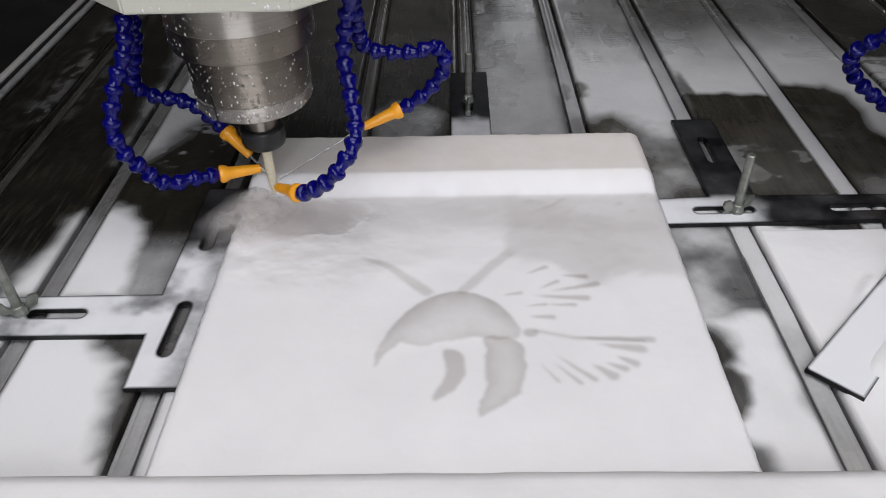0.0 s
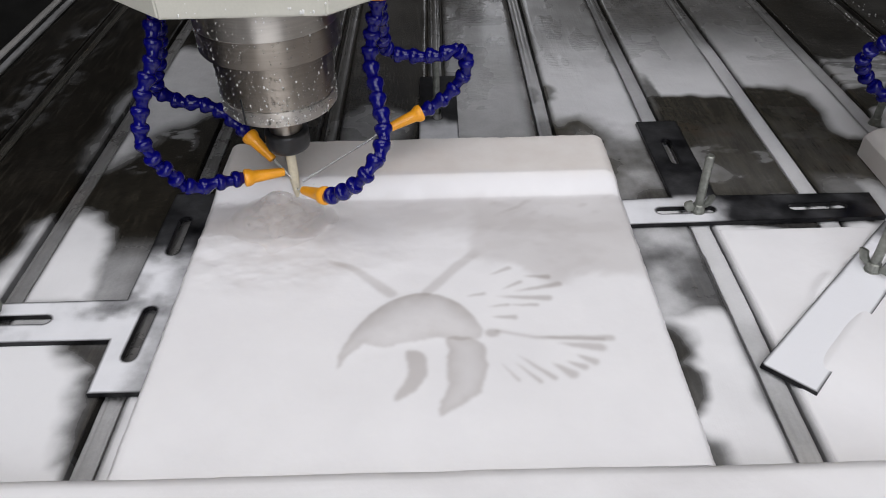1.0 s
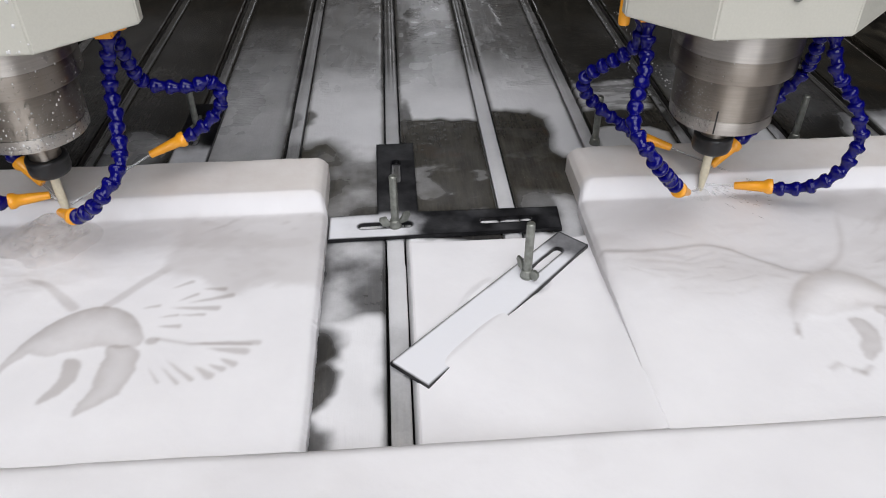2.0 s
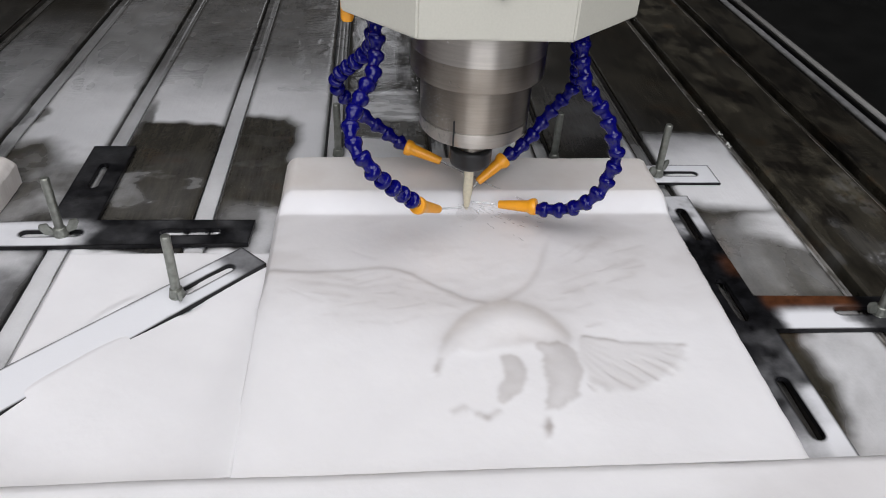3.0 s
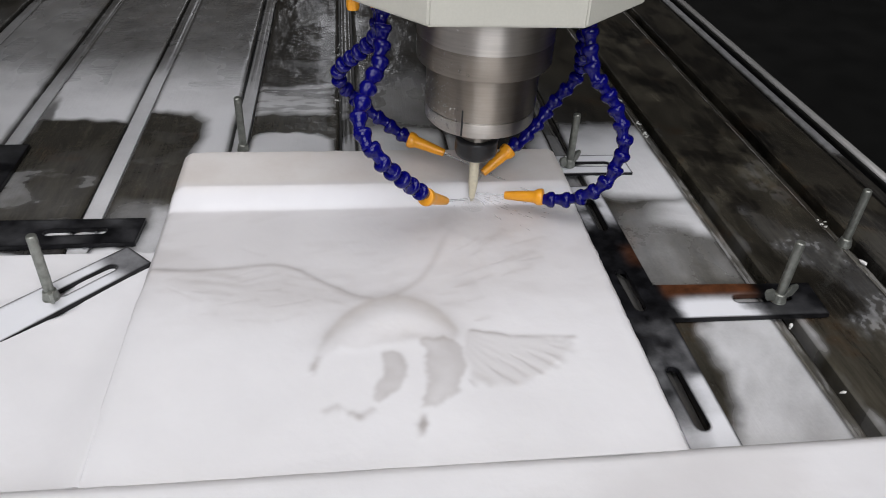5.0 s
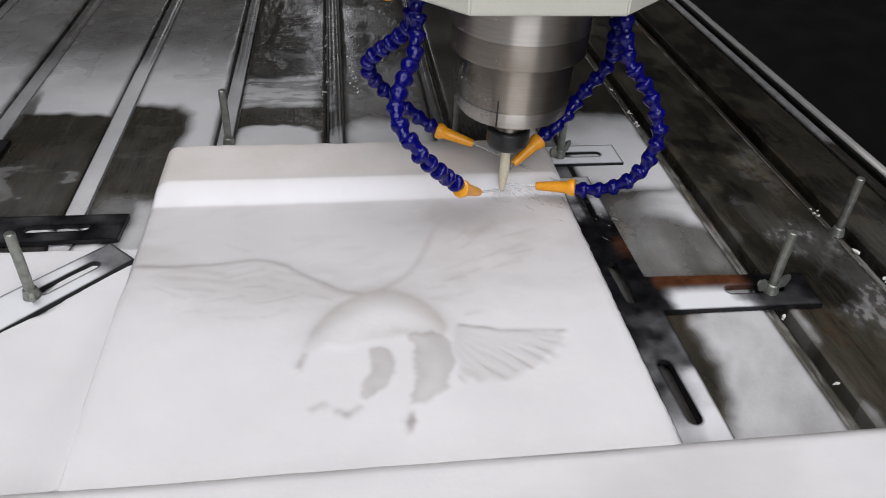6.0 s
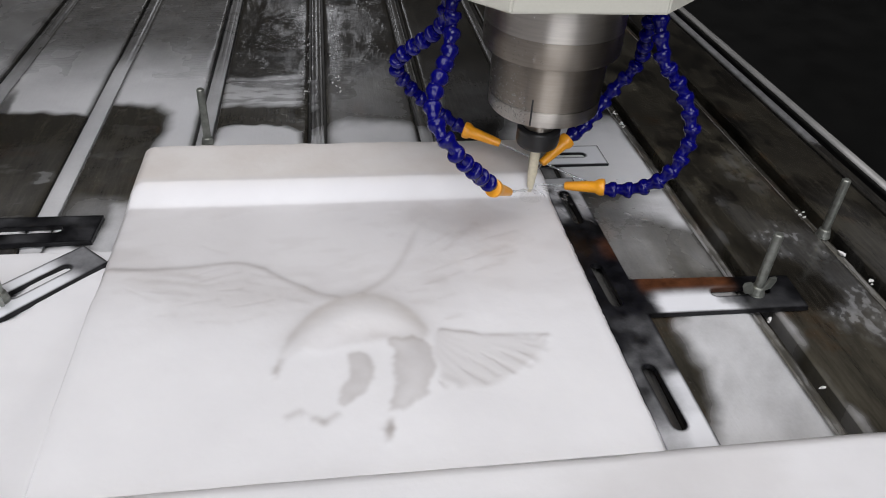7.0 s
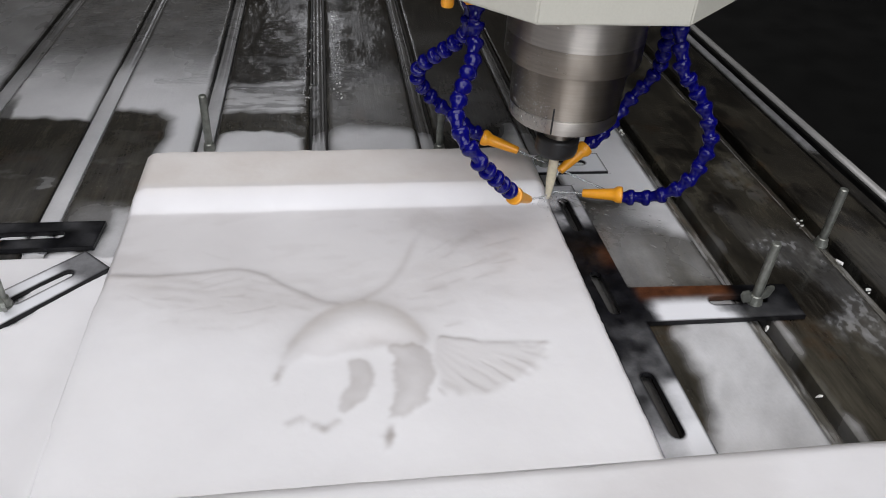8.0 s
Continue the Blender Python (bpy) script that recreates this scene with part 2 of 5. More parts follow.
def value_noise(x, y, scale, seed=0):
    """Smooth noise from 0 to 1 on arrays."""
    x, y = np.asarray(x) * scale + 37.1 * seed, np.asarray(y) * scale - 11.7 * seed
    xi, yi = np.floor(x), np.floor(y)
    fx, fy = x - xi, y - yi
    fx, fy = fx * fx * (3 - 2 * fx), fy * fy * (3 - 2 * fy)

    def lattice(i, j):
        v = np.sin(i * 127.1 + j * 311.7 + seed * 17.3) * 43758.5453
        return v - np.floor(v)
    return (lattice(xi, yi) * (1 - fx) + lattice(xi + 1, yi) * fx) * (1 - fy) + (lattice(xi, yi + 1) * (1 - fx) + lattice(xi + 1, yi + 1) * fx) * fy


def fractal(x, y, scale, seed=0, octaves=4):
    out, amp, total = 0.0, 1.0, 0.0
    for k in range(octaves):
        out, total = out + amp * value_noise(x, y, scale * 2 ** k, seed + k), total + amp
        amp *= 0.5
    return out / total


def step(a, b, v):
    t = np.clip((v - a) / (b - a), 0, 1)
    return t * t * (3 - 2 * t)


def line_distance(x, y, points):
    """Distance to an open line, and how far along it (0 to 1) the nearest point lies."""
    best, along = np.full(np.shape(x), 9.0), np.zeros(np.shape(x))
    lengths = [math.dist(a, b) for a, b in zip(points, points[1:])]
    done = 0.0
    for (ax, ay), (bx, by), n in zip(points, points[1:], lengths):
        t = np.clip(((x - ax) * (bx - ax) + (y - ay) * (by - ay)) / (n * n), 0, 1)
        d = np.hypot(x - ax - t * (bx - ax), y - ay - t * (by - ay))
        along = np.where(d < best, (done + t * n) / sum(lengths), along)
        best = np.minimum(best, d)
        done += n
    return best, along


def inside_distance(x, y, points):
    """Signed distance to a closed outline, positive inside."""
    d, _ = line_distance(x, y, list(points) + [points[0]])
    odd = np.zeros(np.shape(x), bool)
    for (ax, ay), (bx, by) in zip(points, list(points[1:]) + [points[0]]):
        if ay != by:
            odd ^= ((ay > y) != (by > y)) & (x < (bx - ax) * (y - ay) / (by - ay) + ax)
    return np.where(odd, d, -d)


def smooth_line(points, n=12):
    """Catmull-Rom through the points."""
    p = [Vector(q) for q in points]
    p = [2 * p[0] - p[1], *p, 2 * p[-1] - p[-2]]
    out = []
    for a, b, c, d in zip(p, p[1:], p[2:], p[3:]):
        for k in range(n):
            t = k / n
            out.append(0.5 * (2 * b + (c - a) * t + (2 * a - 5 * b + 4 * c - d) * t * t + (3 * b - a - 3 * c + d) * t ** 3))
    return out + [p[-2]]


def rounded(points, n=5):
    """A smooth closed outline through the points."""
    p = [Vector((*q, 0)) for q in points]
    line = smooth_line([p[-2], p[-1], *p, p[0], p[1]], n)
    return [tuple(q)[:2] for q in line[2 * n:-2 * n - 1]]


def blur(a, times):
    for _ in range(times):
        a = np.pad(a, 1, mode="edge")
        a = 0.25 * (a[:-2, 1:-1] + 2 * a[1:-1, 1:-1] + a[2:, 1:-1])
        a = np.pad(a, ((0, 0), (1, 1)), mode="edge")
        a = 0.25 * (a[:, :-2] + 2 * a[:, 1:-1] + a[:, 2:])
    return a


def grid_mesh(name, X, Y, Z, skirt_z, layers):
    """A height field with walls down to skirt_z; layers: name and array of each value on its points."""
    ny, nx = X.shape
    top = np.stack([X, Y, Z], -1).reshape(-1, 3)
    rim = np.concatenate([np.arange(nx), np.arange(2 * nx - 1, nx * ny, nx), np.arange(nx * ny - 2, nx * (ny - 1) - 1, -1), np.arange(nx * (ny - 2), 0, -nx)])
    low = top[rim].copy()
    low[:, 2] = skirt_z
    i = np.arange(nx * ny).reshape(ny, nx)
    quads = np.stack([i[:-1, :-1], i[:-1, 1:], i[1:, 1:], i[1:, :-1]], -1).reshape(-1, 4)
    k = np.arange(len(rim))
    after = np.roll(k, -1)
    walls = np.stack([nx * ny + k, nx * ny + after, rim[after], rim[k]], -1)
    mesh = bpy.data.meshes.new(name)
    mesh.from_pydata(np.concatenate([top, low]).tolist(), [], np.concatenate([quads, walls]).tolist())
    for key, values in layers.items():
        a = mesh.attributes.new(key, "FLOAT", "POINT")
        flat = np.asarray(values, float).reshape(-1)
        a.data.foreach_set("value", np.concatenate([flat, flat[rim]]))
    smooth = np.ones(len(mesh.polygons), bool)
    smooth[len(quads):] = False
    mesh.polygons.foreach_set("use_smooth", smooth)
    mesh.update()
    return mesh


# ---- the bed: plates with slots between them ----
PITCH, SLOT0, HALF = 0.1177, 0.002, 0.0102


def spot(x, y, cx, cy, rx, ry, soft=0.35):
    d = np.hypot((x - cx) / rx, (y - cy) / ry)
    return 1 - step(1 - soft, 1 + soft, d)


def patch(x, y, x0, x1, y0, y1, soft=0.016):
    return step(x0 - soft, x0 + soft, x) * (1 - step(x1 - soft, x1 + soft, x)) * step(y0 - soft, y0 + soft, y) * (1 - step(y1 - soft, y1 + soft, y))


def lake(x, y, points, soft):
    """A pool with a closed outline: 1 inside, 0 outside."""
    return step(-soft, soft, inside_distance(x, y, points))


def slurry_cover(x, y):
    """How thickly the milky slurry lies on the bed at each place."""
    wx = x + 0.03 * (fractal(x, y, 22, 3) - 0.5)
    wy = y + 0.05 * (fractal(x, y, 17, 5) - 0.5)
    c = (0.004 + 0.03 * patch(x, y, -0.20, 0.60, 0.2, 0.8, 0.08)) * (0.6 + 0.9 * step(0.40, 0.75, fractal(x, y, 14, 9)))
    top = lambda *values: np.maximum.reduce(values)  # noqa: E731
    # between the two slabs
    c = top(c, patch(x, wy, 0.008, 0.20, -0.06, 0.236, 0.006))
    gap = patch(wx, wy, -0.09, -0.002, -0.06, 0.125) * 0.95
    gap *= (1 - 0.95 * spot(wx, wy, -0.064, 0.085, 0.022, 0.03)) * (1 - 0.9 * spot(wx, wy, -0.064, 0.045, 0.018, 0.016)) * (1 - 0.8 * spot(wx, wy, -0.066, 0.0, 0.02, 0.018))
    c = top(c, gap, (0.14 + 0.50 * step(0.30, 0.72, fractal(x, y, 22, 313)) * (1 - 0.6 * spot(wx, wy, -0.012, 0.150, 0.030, 0.045, 0.6))) * patch(wx, wy, -0.07, 0.0, 0.11, 0.235))
    # under the clamp plates
    c = top(c, patch(x, y, -0.062, 0.168, 0.242, 0.272, 0.003) * 0.92, patch(x, y, -0.60, -0.53, 0.122, 0.141, 0.003) * 0.55, patch(x, y, -0.012, 0.022, 0.33, 0.395, 0.003) * 0.85, patch(x, y, 0.578, 0.602, -0.03, 0.30, 0.004) * 0.40)
    # behind the clamp plate
    c = top(c, patch(wx, wy, 0.168, 0.196, 0.20, 0.30, 0.01) * 0.6)
    c = top(c, 0.08 * patch(wx, wy, 0.02, 0.11, 0.28, 0.36, 0.03), 0.26 * patch(wx, wy, 0.13, 0.19, 0.27, 0.305, 0.02))
    c = top(c, (0.08 + 0.36 * step(0.25, 0.75, fractal(x, y, 24, 307))) * patch(wx, wy, -0.10, -0.015, 0.275, 0.42, 0.03))
    wisp = step(0.50, 0.72, fractal(x * 0.8 + 0.4 * y, y * 1.2 - 0.3 * x, 34, 285, 5))
    c = top(c, (0.03 + 0.24 * wisp * step(0.30, 0.60, fractal(x, y, 16, 311))) * patch(x, wy, -0.10, 0.19, 0.27, 0.39, 0.035), 0.05 * wisp * patch(x, y, 0.0, 0.24, 0.38, 0.53, 0.02))
    # back of the bed, middle plates: white where the film gathers, thinner and greyer further back
    away = 1 - step(0.505, 0.72, y + 0.05 * (fractal(x, y, 12, 283) - 0.5))
    c = top(c, lake(wx, wy, [(-0.125, 0.425), (-0.075, 0.437), (-0.045, 0.400), (0.0, 0.395), (0.0, 1.2), (-0.125, 1.2)], 0.018) * (0.28 + 0.68 * away) * (1 - 0.8 * spot(wx, wy, -0.100, 0.508, 0.012, 0.016)))
    c = top(c, lake(x, wy, [(0.0, 0.500), (0.055, 0.497), (0.12, 0.490), (0.12, 1.2), (0.0, 1.2)], 0.008) * (0.17 + 0.79 * away) * (1 - 0.75 * spot(wx, wy, 0.016, 0.505, 0.008, 0.03)))
    c = top(c, lake(x + 0.3 * (wx - x), wy, [(0.12, 0.520), (0.150, 0.516), (0.180, 0.500), (0.197, 0.475), (0.200, 0.440), (0.192, 0.412), (0.200, 0.398), (0.24, 0.392), (0.24, 1.2), (0.12, 1.2)], 0.009) * (0.17 + 0.79 * away))
    c = top(c, lake(x, wy, [(0.244, 0.40), (0.252, 0.428), (0.275, 0.441), (0.318, 0.437), (0.336, 0.420), (0.340, 0.36), (0.24, 0.36)], 0.005) * 0.95)
    c = top(c, patch(x, wy, 0.24, 0.335, 0.508, 0.585, 0.010) * (0.80 - 5.5 * np.clip(wy - 0.52, 0, 0.12)) * (1 - 0.5 * step(0.50, 0.62, fractal(x * 0.4, y * 2.2, 60, 251))))
    c = top(c, patch(wx, wy, 0.362, 0.47, 0.36, 0.445, 0.022) * 0.92, patch(x, wy, 0.362, 0.47, 0.44, 0.62, 0.05) * 0.20)
    c = top(c, patch(x, wy, 0.48, 0.59, 0.44, 0.60, 0.06) * 0.10)
    # beyond the second slab
    c = top(c, lake(wx, wy, [(0.57, 0.455), (0.64, 0.475), (0.705, 0.452), (0.71, 0.300), (0.665, 0.312), (0.628, 0.318), (0.57, 0.345)], 0.016) * (0.94 - 0.45 * step(0.405, 0.475, wy)))
    c = top(c, lake(wx, wy, [(0.612, 0.275), (0.650, 0.302), (0.71, 0.305), (0.71, 0.205), (0.676, 0.240), (0.640, 0.252)], 0.018) * (0.26 + 0.58 * step(0.635, 0.69, x)) * (0.7 + 0.5 * fractal(x * 0.6 + y * 0.5, y, 30, 253)))
    c = top(c, patch(wx, wy, 0.60, 0.71, 0.155, 0.30, 0.02) * (0.10 + 0.18 * fractal(x, y * 0.5, 40, 255)))
    low = lake(wx, wy, [(0.640, 0.125), (0.633, 0.094), (0.641, 0.062), (0.629, 0.036), (0.613, 0.004), (0.608, -0.06), (0.72, -0.06), (0.72, 0.125)], 0.009)
    c = top(c, low * np.clip(0.54 + 0.28 * fractal(x, y, 16, 185) + 0.24 * (fractal(x - 0.6 * y, y * 0.4, 60, 257) - 0.5), 0, 0.92))
    # white powder dried on the plates past it, round a wet dark patch
    powder = lake(wx, wy, [(0.752, 0.272), (0.790, 0.232), (0.83, 0.226), (0.84, 0.05), (0.815, 0.03), (0.790, 0.060), (0.768, 0.088), (0.764, 0.108), (0.786, 0.118), (0.795, 0.140), (0.788, 0.162), (0.768, 0.176), (0.752, 0.190)], 0.012)
    # the even base under the specks paints a broad grey sheen
    c = top(c, powder * (0.055 + 0.24 * step(0.40, 0.76, fractal(x * 1.4, y * 0.8, 170, 259, 5)) * step(0.30, 0.60, fractal(x, y, 24, 261))))
    c = top(c, spot(wx, wy, 0.86, 0.16, 0.03, 0.10, 0.9) * 0.05, spot(wx, wy, 0.797, 0.335, 0.016, 0.040, 0.7) * 0.10 * step(0.25, 0.75, fractal(x, y, 120, 327)))
    c = top(c, patch(x, y, 0.662, 0.712, 0.124, 0.142, 0.003) * 0.42)
    # beside the first slab
    c = top(c, lake(wx, wy, [(-0.61, 0.145), (-0.605, 0.262), (-0.580, 0.275), (-0.556, 0.272), (-0.538, 0.256), (-0.528, 0.232), (-0.520, 0.200), (-0.512, 0.145)], 0.015) * 0.94, patch(wx, wy, -0.535, -0.480, 0.12, 0.225, 0.03) * 0.42)
    c = top(c, lake(wx, wy, [(-0.595, 0.372), (-0.578, 0.366), (-0.560, 0.395), (-0.535, 0.450), (-0.490, 0.475), (-0.475, 0.64), (-0.60, 0.64)], 0.022) * 0.60, spot(wx, wy, -0.53, 0.41, 0.035, 0.05) * 0.28 * step(0.45, 0.6, fractal(x * 0.6, y * 1.4, 60, 263)))
    low = patch(x, wy, -0.62, -0.470, -0.06, 0.118, 0.005) * (1 - 0.92 * lake(wx, wy, [(-0.530, 0.125), (-0.528, 0.098), (-0.500, 0.090), (-0.505, 0.060), (-0.498, 0.035), (-0.484, 0.0), (-0.465, 0.0), (-0.465, 0.125)], 0.011))
    c = top(c, low, patch(x, wy, -0.465, -0.43, -0.06, 0.062, 0.008) * 0.95, patch(x, wy, -0.72, -0.61, -0.06, 0.03, 0.03) * 0.4)
    c = top(c, patch(wx, wy, -0.70, -0.595, 0.13, 0.20, 0.03) * 0.16, patch(x, wy, -0.735, -0.690, 0.44, 0.80, 0.03) * 0.14 * step(0.46, 0.62, fractal(x, y * 0.6, 90, 265)))
    # behind the first slab
    c = top(c, lake(x, wy, [(-0.225, 0.40), (-0.205, 0.405), (-0.13, 0.398), (-0.125, 1.20), (-0.225, 1.20)], 0.014) * (0.55 - 1.35 * np.clip(y - 0.48, 0, 0.40)), spot(wx, wy, -0.30, 0.43, 0.04, 0.05) * 0.35)
    c = top(c, patch(x, wy, -0.47, -0.26, 0.40, 0.9, 0.1) * 0.07)
    c = c * (1 - 0.45 * step(0.66, 1.05, y + 0.10 * (fractal(x, y, 10, 191) - 0.5)))
    speck = fractal(x, y, 260, 21, 3)
    return np.clip(c * (0.92 + 0.16 * fractal(x, y, 24, 7)) - 0.05 * c * (1 - c) * step(0.5, 0.7, speck), 0, 1)


def silt_cover(x, y):
    """Brown wet silt on the bare steel."""
    w = y + 0.06 * (fractal(x, y, 20, 193) - 0.5)
    f = 0.52 * patch(x, w, -0.12, 0.50, 0.27, 0.56, 0.03) + 0.36 * patch(x, w, -0.12, 0.235, 0.55, 1.4, 0.06) + 0.16 * patch(x, w, -0.45, -0.12, 0.55, 1.4, 0.03) + 0.16 * patch(x, w, 0.24, 0.60, 0.55, 1.4, 0.06) + 0.45 * patch(x, w, 0.57, 0.725, -0.06, 0.40, 0.01)
    f = f + 0.22 * patch(x, w, 0.60, 0.93, 0.13, 1.4, 0.06) * (0.5 + step(0.42, 0.62, fractal(x, y, 13, 195))) + 0.30 * patch(x, w, -0.26, -0.06, 0.35, 0.56, 0.02)
    f = f + 0.60 * patch(x, w, 0.715, 0.83, -0.06, 0.115, 0.02) + 0.14 * patch(x, w, 0.75, 0.91, 0.18, 0.75, 0.05) + 0.12 * patch(x, w, 0.83, 0.91, -0.06, 0.20, 0.05)
    f = f * (1 - 0.9 * spot(x, y, 0.758, 0.586, 0.016, 0.012, 0.5)) * (1 - 0.8 * spot(x, w, 0.768, 0.138, 0.026, 0.028, 0.4))
    f = f + 0.55 * patch(x, w, 0.722, 0.818, 0.27, 1.2, 0.03) * step(0.50, 0.70, fractal(x, y * 0.7, 42, 337, 5)) - 0.40 * patch(x, w, 0.722, 0.905, 0.20, 1.2, 0.03) * step(0.52, 0.68, fractal(x, y * 0.6, 36, 339, 5))
    f = f + 0.12 * spot(x, w, -0.064, 0.05, 0.03, 0.09) + 0.14 * patch(x, w, -0.60, -0.44, 0.05, 0.45, 0.03)
    return np.clip(f, 0, 1)


def water_flow(x, y):
    """Where running water ripples over the bed."""
    w = x + 0.02 * (fractal(x, y, 25, 141) - 0.5)
    f = 0.75 * patch(w, y, -0.26, 0.46, 0.56, 0.95, 0.05) * step(0.36, 0.58, fractal(x * 2.2, y * 0.7, 12, 309)) + 0.8 * patch(w, y, 0.368, 0.400, 0.52, 0.90, 0.008) + 0.8 * patch(w, y, 0.334, 0.346, 0.47, 0.80, 0.006)
    f = f + 0.5 * patch(w, y, -0.225, -0.15, 0.46, 0.85, 0.02) + 0.9 * patch(w, y, 0.020, 0.060, 0.58, 0.88, 0.012)
    f = f + 0.3 * spot(w, y, -0.30, 0.44, 0.05, 0.06) + 0.12 * spot(w, y, 0.67, 0.22, 0.05, 0.06)
    return np.clip(f * step(0.35, 0.6, fractal(x, y, 40, 143)), 0, 1)


bed = tagged(new("machine_bed"), "wet steel slotted bed of a stone carving machine, streaked with milky slurry", "machine bed", kind="structure")
part("bed_base", box_bm(-0.797, 0.922, -0.045, 1.42, -0.075, -0.016), DARK, bed)


def bed_layers(X, Y, C):
    return {"slurry": C, "flow": water_flow(X, Y), "silt": silt_cover(X, Y)}


for i in range(-7, 8):
    x0, x1 = max(SLOT0 + i * PITCH + HALF, -0.784), min(SLOT0 + (i + 1) * PITCH - HALF, 0.904)
    near = i in (-5, -1, 0, 1, 2, 5, 6)
    xs = np.linspace(x0, x1, 54 if near else 26)
    ys = np.concatenate([np.linspace(-0.04, 0.60, 360 if near else 200), np.linspace(0.605, 1.40, 110 if near else 70)])
    X, Y = np.meshgrid(xs, ys)
    C = slurry_cover(X, Y)
    edge = np.minimum(X - x0, x1 - X)
    C = C * (0.35 + 0.65 * step(0.0004, 0.0035 + 0.003 * fractal(X, Y, 45, 271), edge))
    Z = -0.0012 * (1 - step(0, 0.003, edge)) + 0.0012 * C * step(0.0, 0.008, edge) + 0.0003 * (fractal(X, Y, 60, 2) - 0.5)
    link("bed_plate", grid_mesh("bed_plate", X, Y, Z, -0.016, bed_layers(X, Y, C)), BED, bed)
for i in range(-6, 8):
    xc = SLOT0 + i * PITCH
    xs = np.linspace(xc - 0.0074, xc + 0.0074, 15)
    ys = np.linspace(-0.04, 1.40, 420)
    X, Y = np.meshgrid(xs, ys)
    C = np.maximum(slurry_cover(X - 0.02, Y), slurry_cover(X + 0.02, Y)) * 0.8
    full = {-4: (-0.05, 0.06, 0.30), -1: (0.36, 0.9, 0.38), 0: (0.10, 0.30, 1.0), 1: (0.22, 0.62, 0.95), 2: (0.5, 0.9, 0.25)}
    if i in full:
        a, b, amount = full[i]
        C = np.maximum(C, amount * step(a - 0.04, a + 0.03, Y) * (1 - step(b - 0.03, b + 0.06, Y)))
    if i == 0:
        C = C * (1 - 0.30 * (1 - step(0.02, 0.09, Y + 0.04 * (fractal(X, Y, 60, 343) - 0.5))))
    filled = i in (-5, -4, -1, 0, 1, 2)
    C = C * {-5: 0.45, -4: 0.7, 5: 0.5, 6: 0.25, 7: 0.2}.get(i, 1.0)
    C = np.maximum(C * 0.8, (0.11 if filled else 0.05) + 0.10 * fractal(X, Y, 25, 4)) * (1 - 0.35 * step(0.6, 0.95, Y))
    C = C * (0.4 if i >= 6 or i <= -6 else 1.0)
    brim = 1.0 if i == 1 else 0.6 + 0.4 * step(0.08, 0.13, Y) * (1 - step(0.22, 0.26, Y)) if i == 0 else 0.0
    if i in (0, 1):
        brim = brim + 1.3 * step(0.235, 0.245, Y) * (1 - step(0.272, 0.282, Y))
    X = xc + (X - xc) * (1 + 0.14 * brim) + (0.0006 * (Y < 0.2) if i == 0 else 0.0)
    lines = 0.0009 * np.exp(-((np.abs(X - xc) - 0.0042) / 0.0009) ** 2) * (1 - step(0.35, 0.7, C))
    Z = (-0.0052 if filled else -0.0075) + 0.0036 * C + 0.0016 * (1 - ((X - xc) / 0.0078) ** 2) - lines + 0.0008 * brim + 0.0006 * (fractal(X, Y, 45, 6) - 0.5)
    silt = 0.25 + (0.6 * (1 - step(0.0, 0.08, Y)) if i == 0 else 0 * C)
    if i >= 6:
        # packed with grey grit against one wall, the other side open
        X = xc - 0.0100 + 0.0160 * (X - xc + 0.0074) / 0.0148
        ledge = np.exp(-((X - xc + 0.0072) / 0.0016) ** 2)
        grit = (1 - 0.8 * step(0.20, 0.32, Y + 0.06 * fractal(X, Y, 30, 321)) if i == 7 else 1 - 0.6 * step(0.34, 0.5, Y)) * (1 - 0.7 * step(0.0010, 0.0035, X - xc))
        C = (0.10 * ledge + 0.13 * grit) * (0.4 + 1.1 * step(0.35, 0.7, fractal(X * 2.5, Y * 0.6, 80, 323, 5)))
        silt = np.clip(0.15 + 0.5 * ledge + 0.75 * grit, 0, 1)
        Z = -0.0062 + 0.0038 * ledge + 0.0014 * grit * fractal(X, Y, 130, 325, 4) - 0.003 * step(0.0010, 0.0040, X - xc)
    link("slot_strip", grid_mesh("slot_strip", X, Y, Z, -0.016, {"slurry": C, "silt": silt}), BED, bed)
    if not filled and i < 6:
        for side in (-1, 1):
            xl = xc + side * 0.0085
            part("slot_lip", box_bm(xl - 0.0011, xl + 0.0011, -0.04, 1.40, -0.013, -0.0022, 0.0005), LIP, bed, "worn bright lip of the bed slot")
# lips along the outer plates, streaked with dried slurry
for x0, x1 in ((0.9055, 0.9195), (-0.7995, -0.7855)):
    X, Y = np.meshgrid(np.linspace(x0, x1, 14), np.linspace(-0.04, 1.40, 420))
    C = 0.02 + (0.14 + 0.26 * fractal(X * 1.5, Y, 200, 233, 4)) * step(0.385, 0.405, Y + 0.02 * fractal(X, Y, 40, 273)) * np.exp(-((X - 0.5 * (x0 + x1)) / 0.0058) ** 6)
    edge = np.minimum(X - x0, x1 - X)
    Z = 0.0016 - 0.0018 * (1 - step(0, 0.0025, edge)) + 0.0004 * C
    link("edge_lip", grid_mesh("edge_lip", X, Y, Z, -0.016, {"slurry": C, "silt": 0.05 + 0 * C}), BED, bed, "worn lip along the outer bed plate")

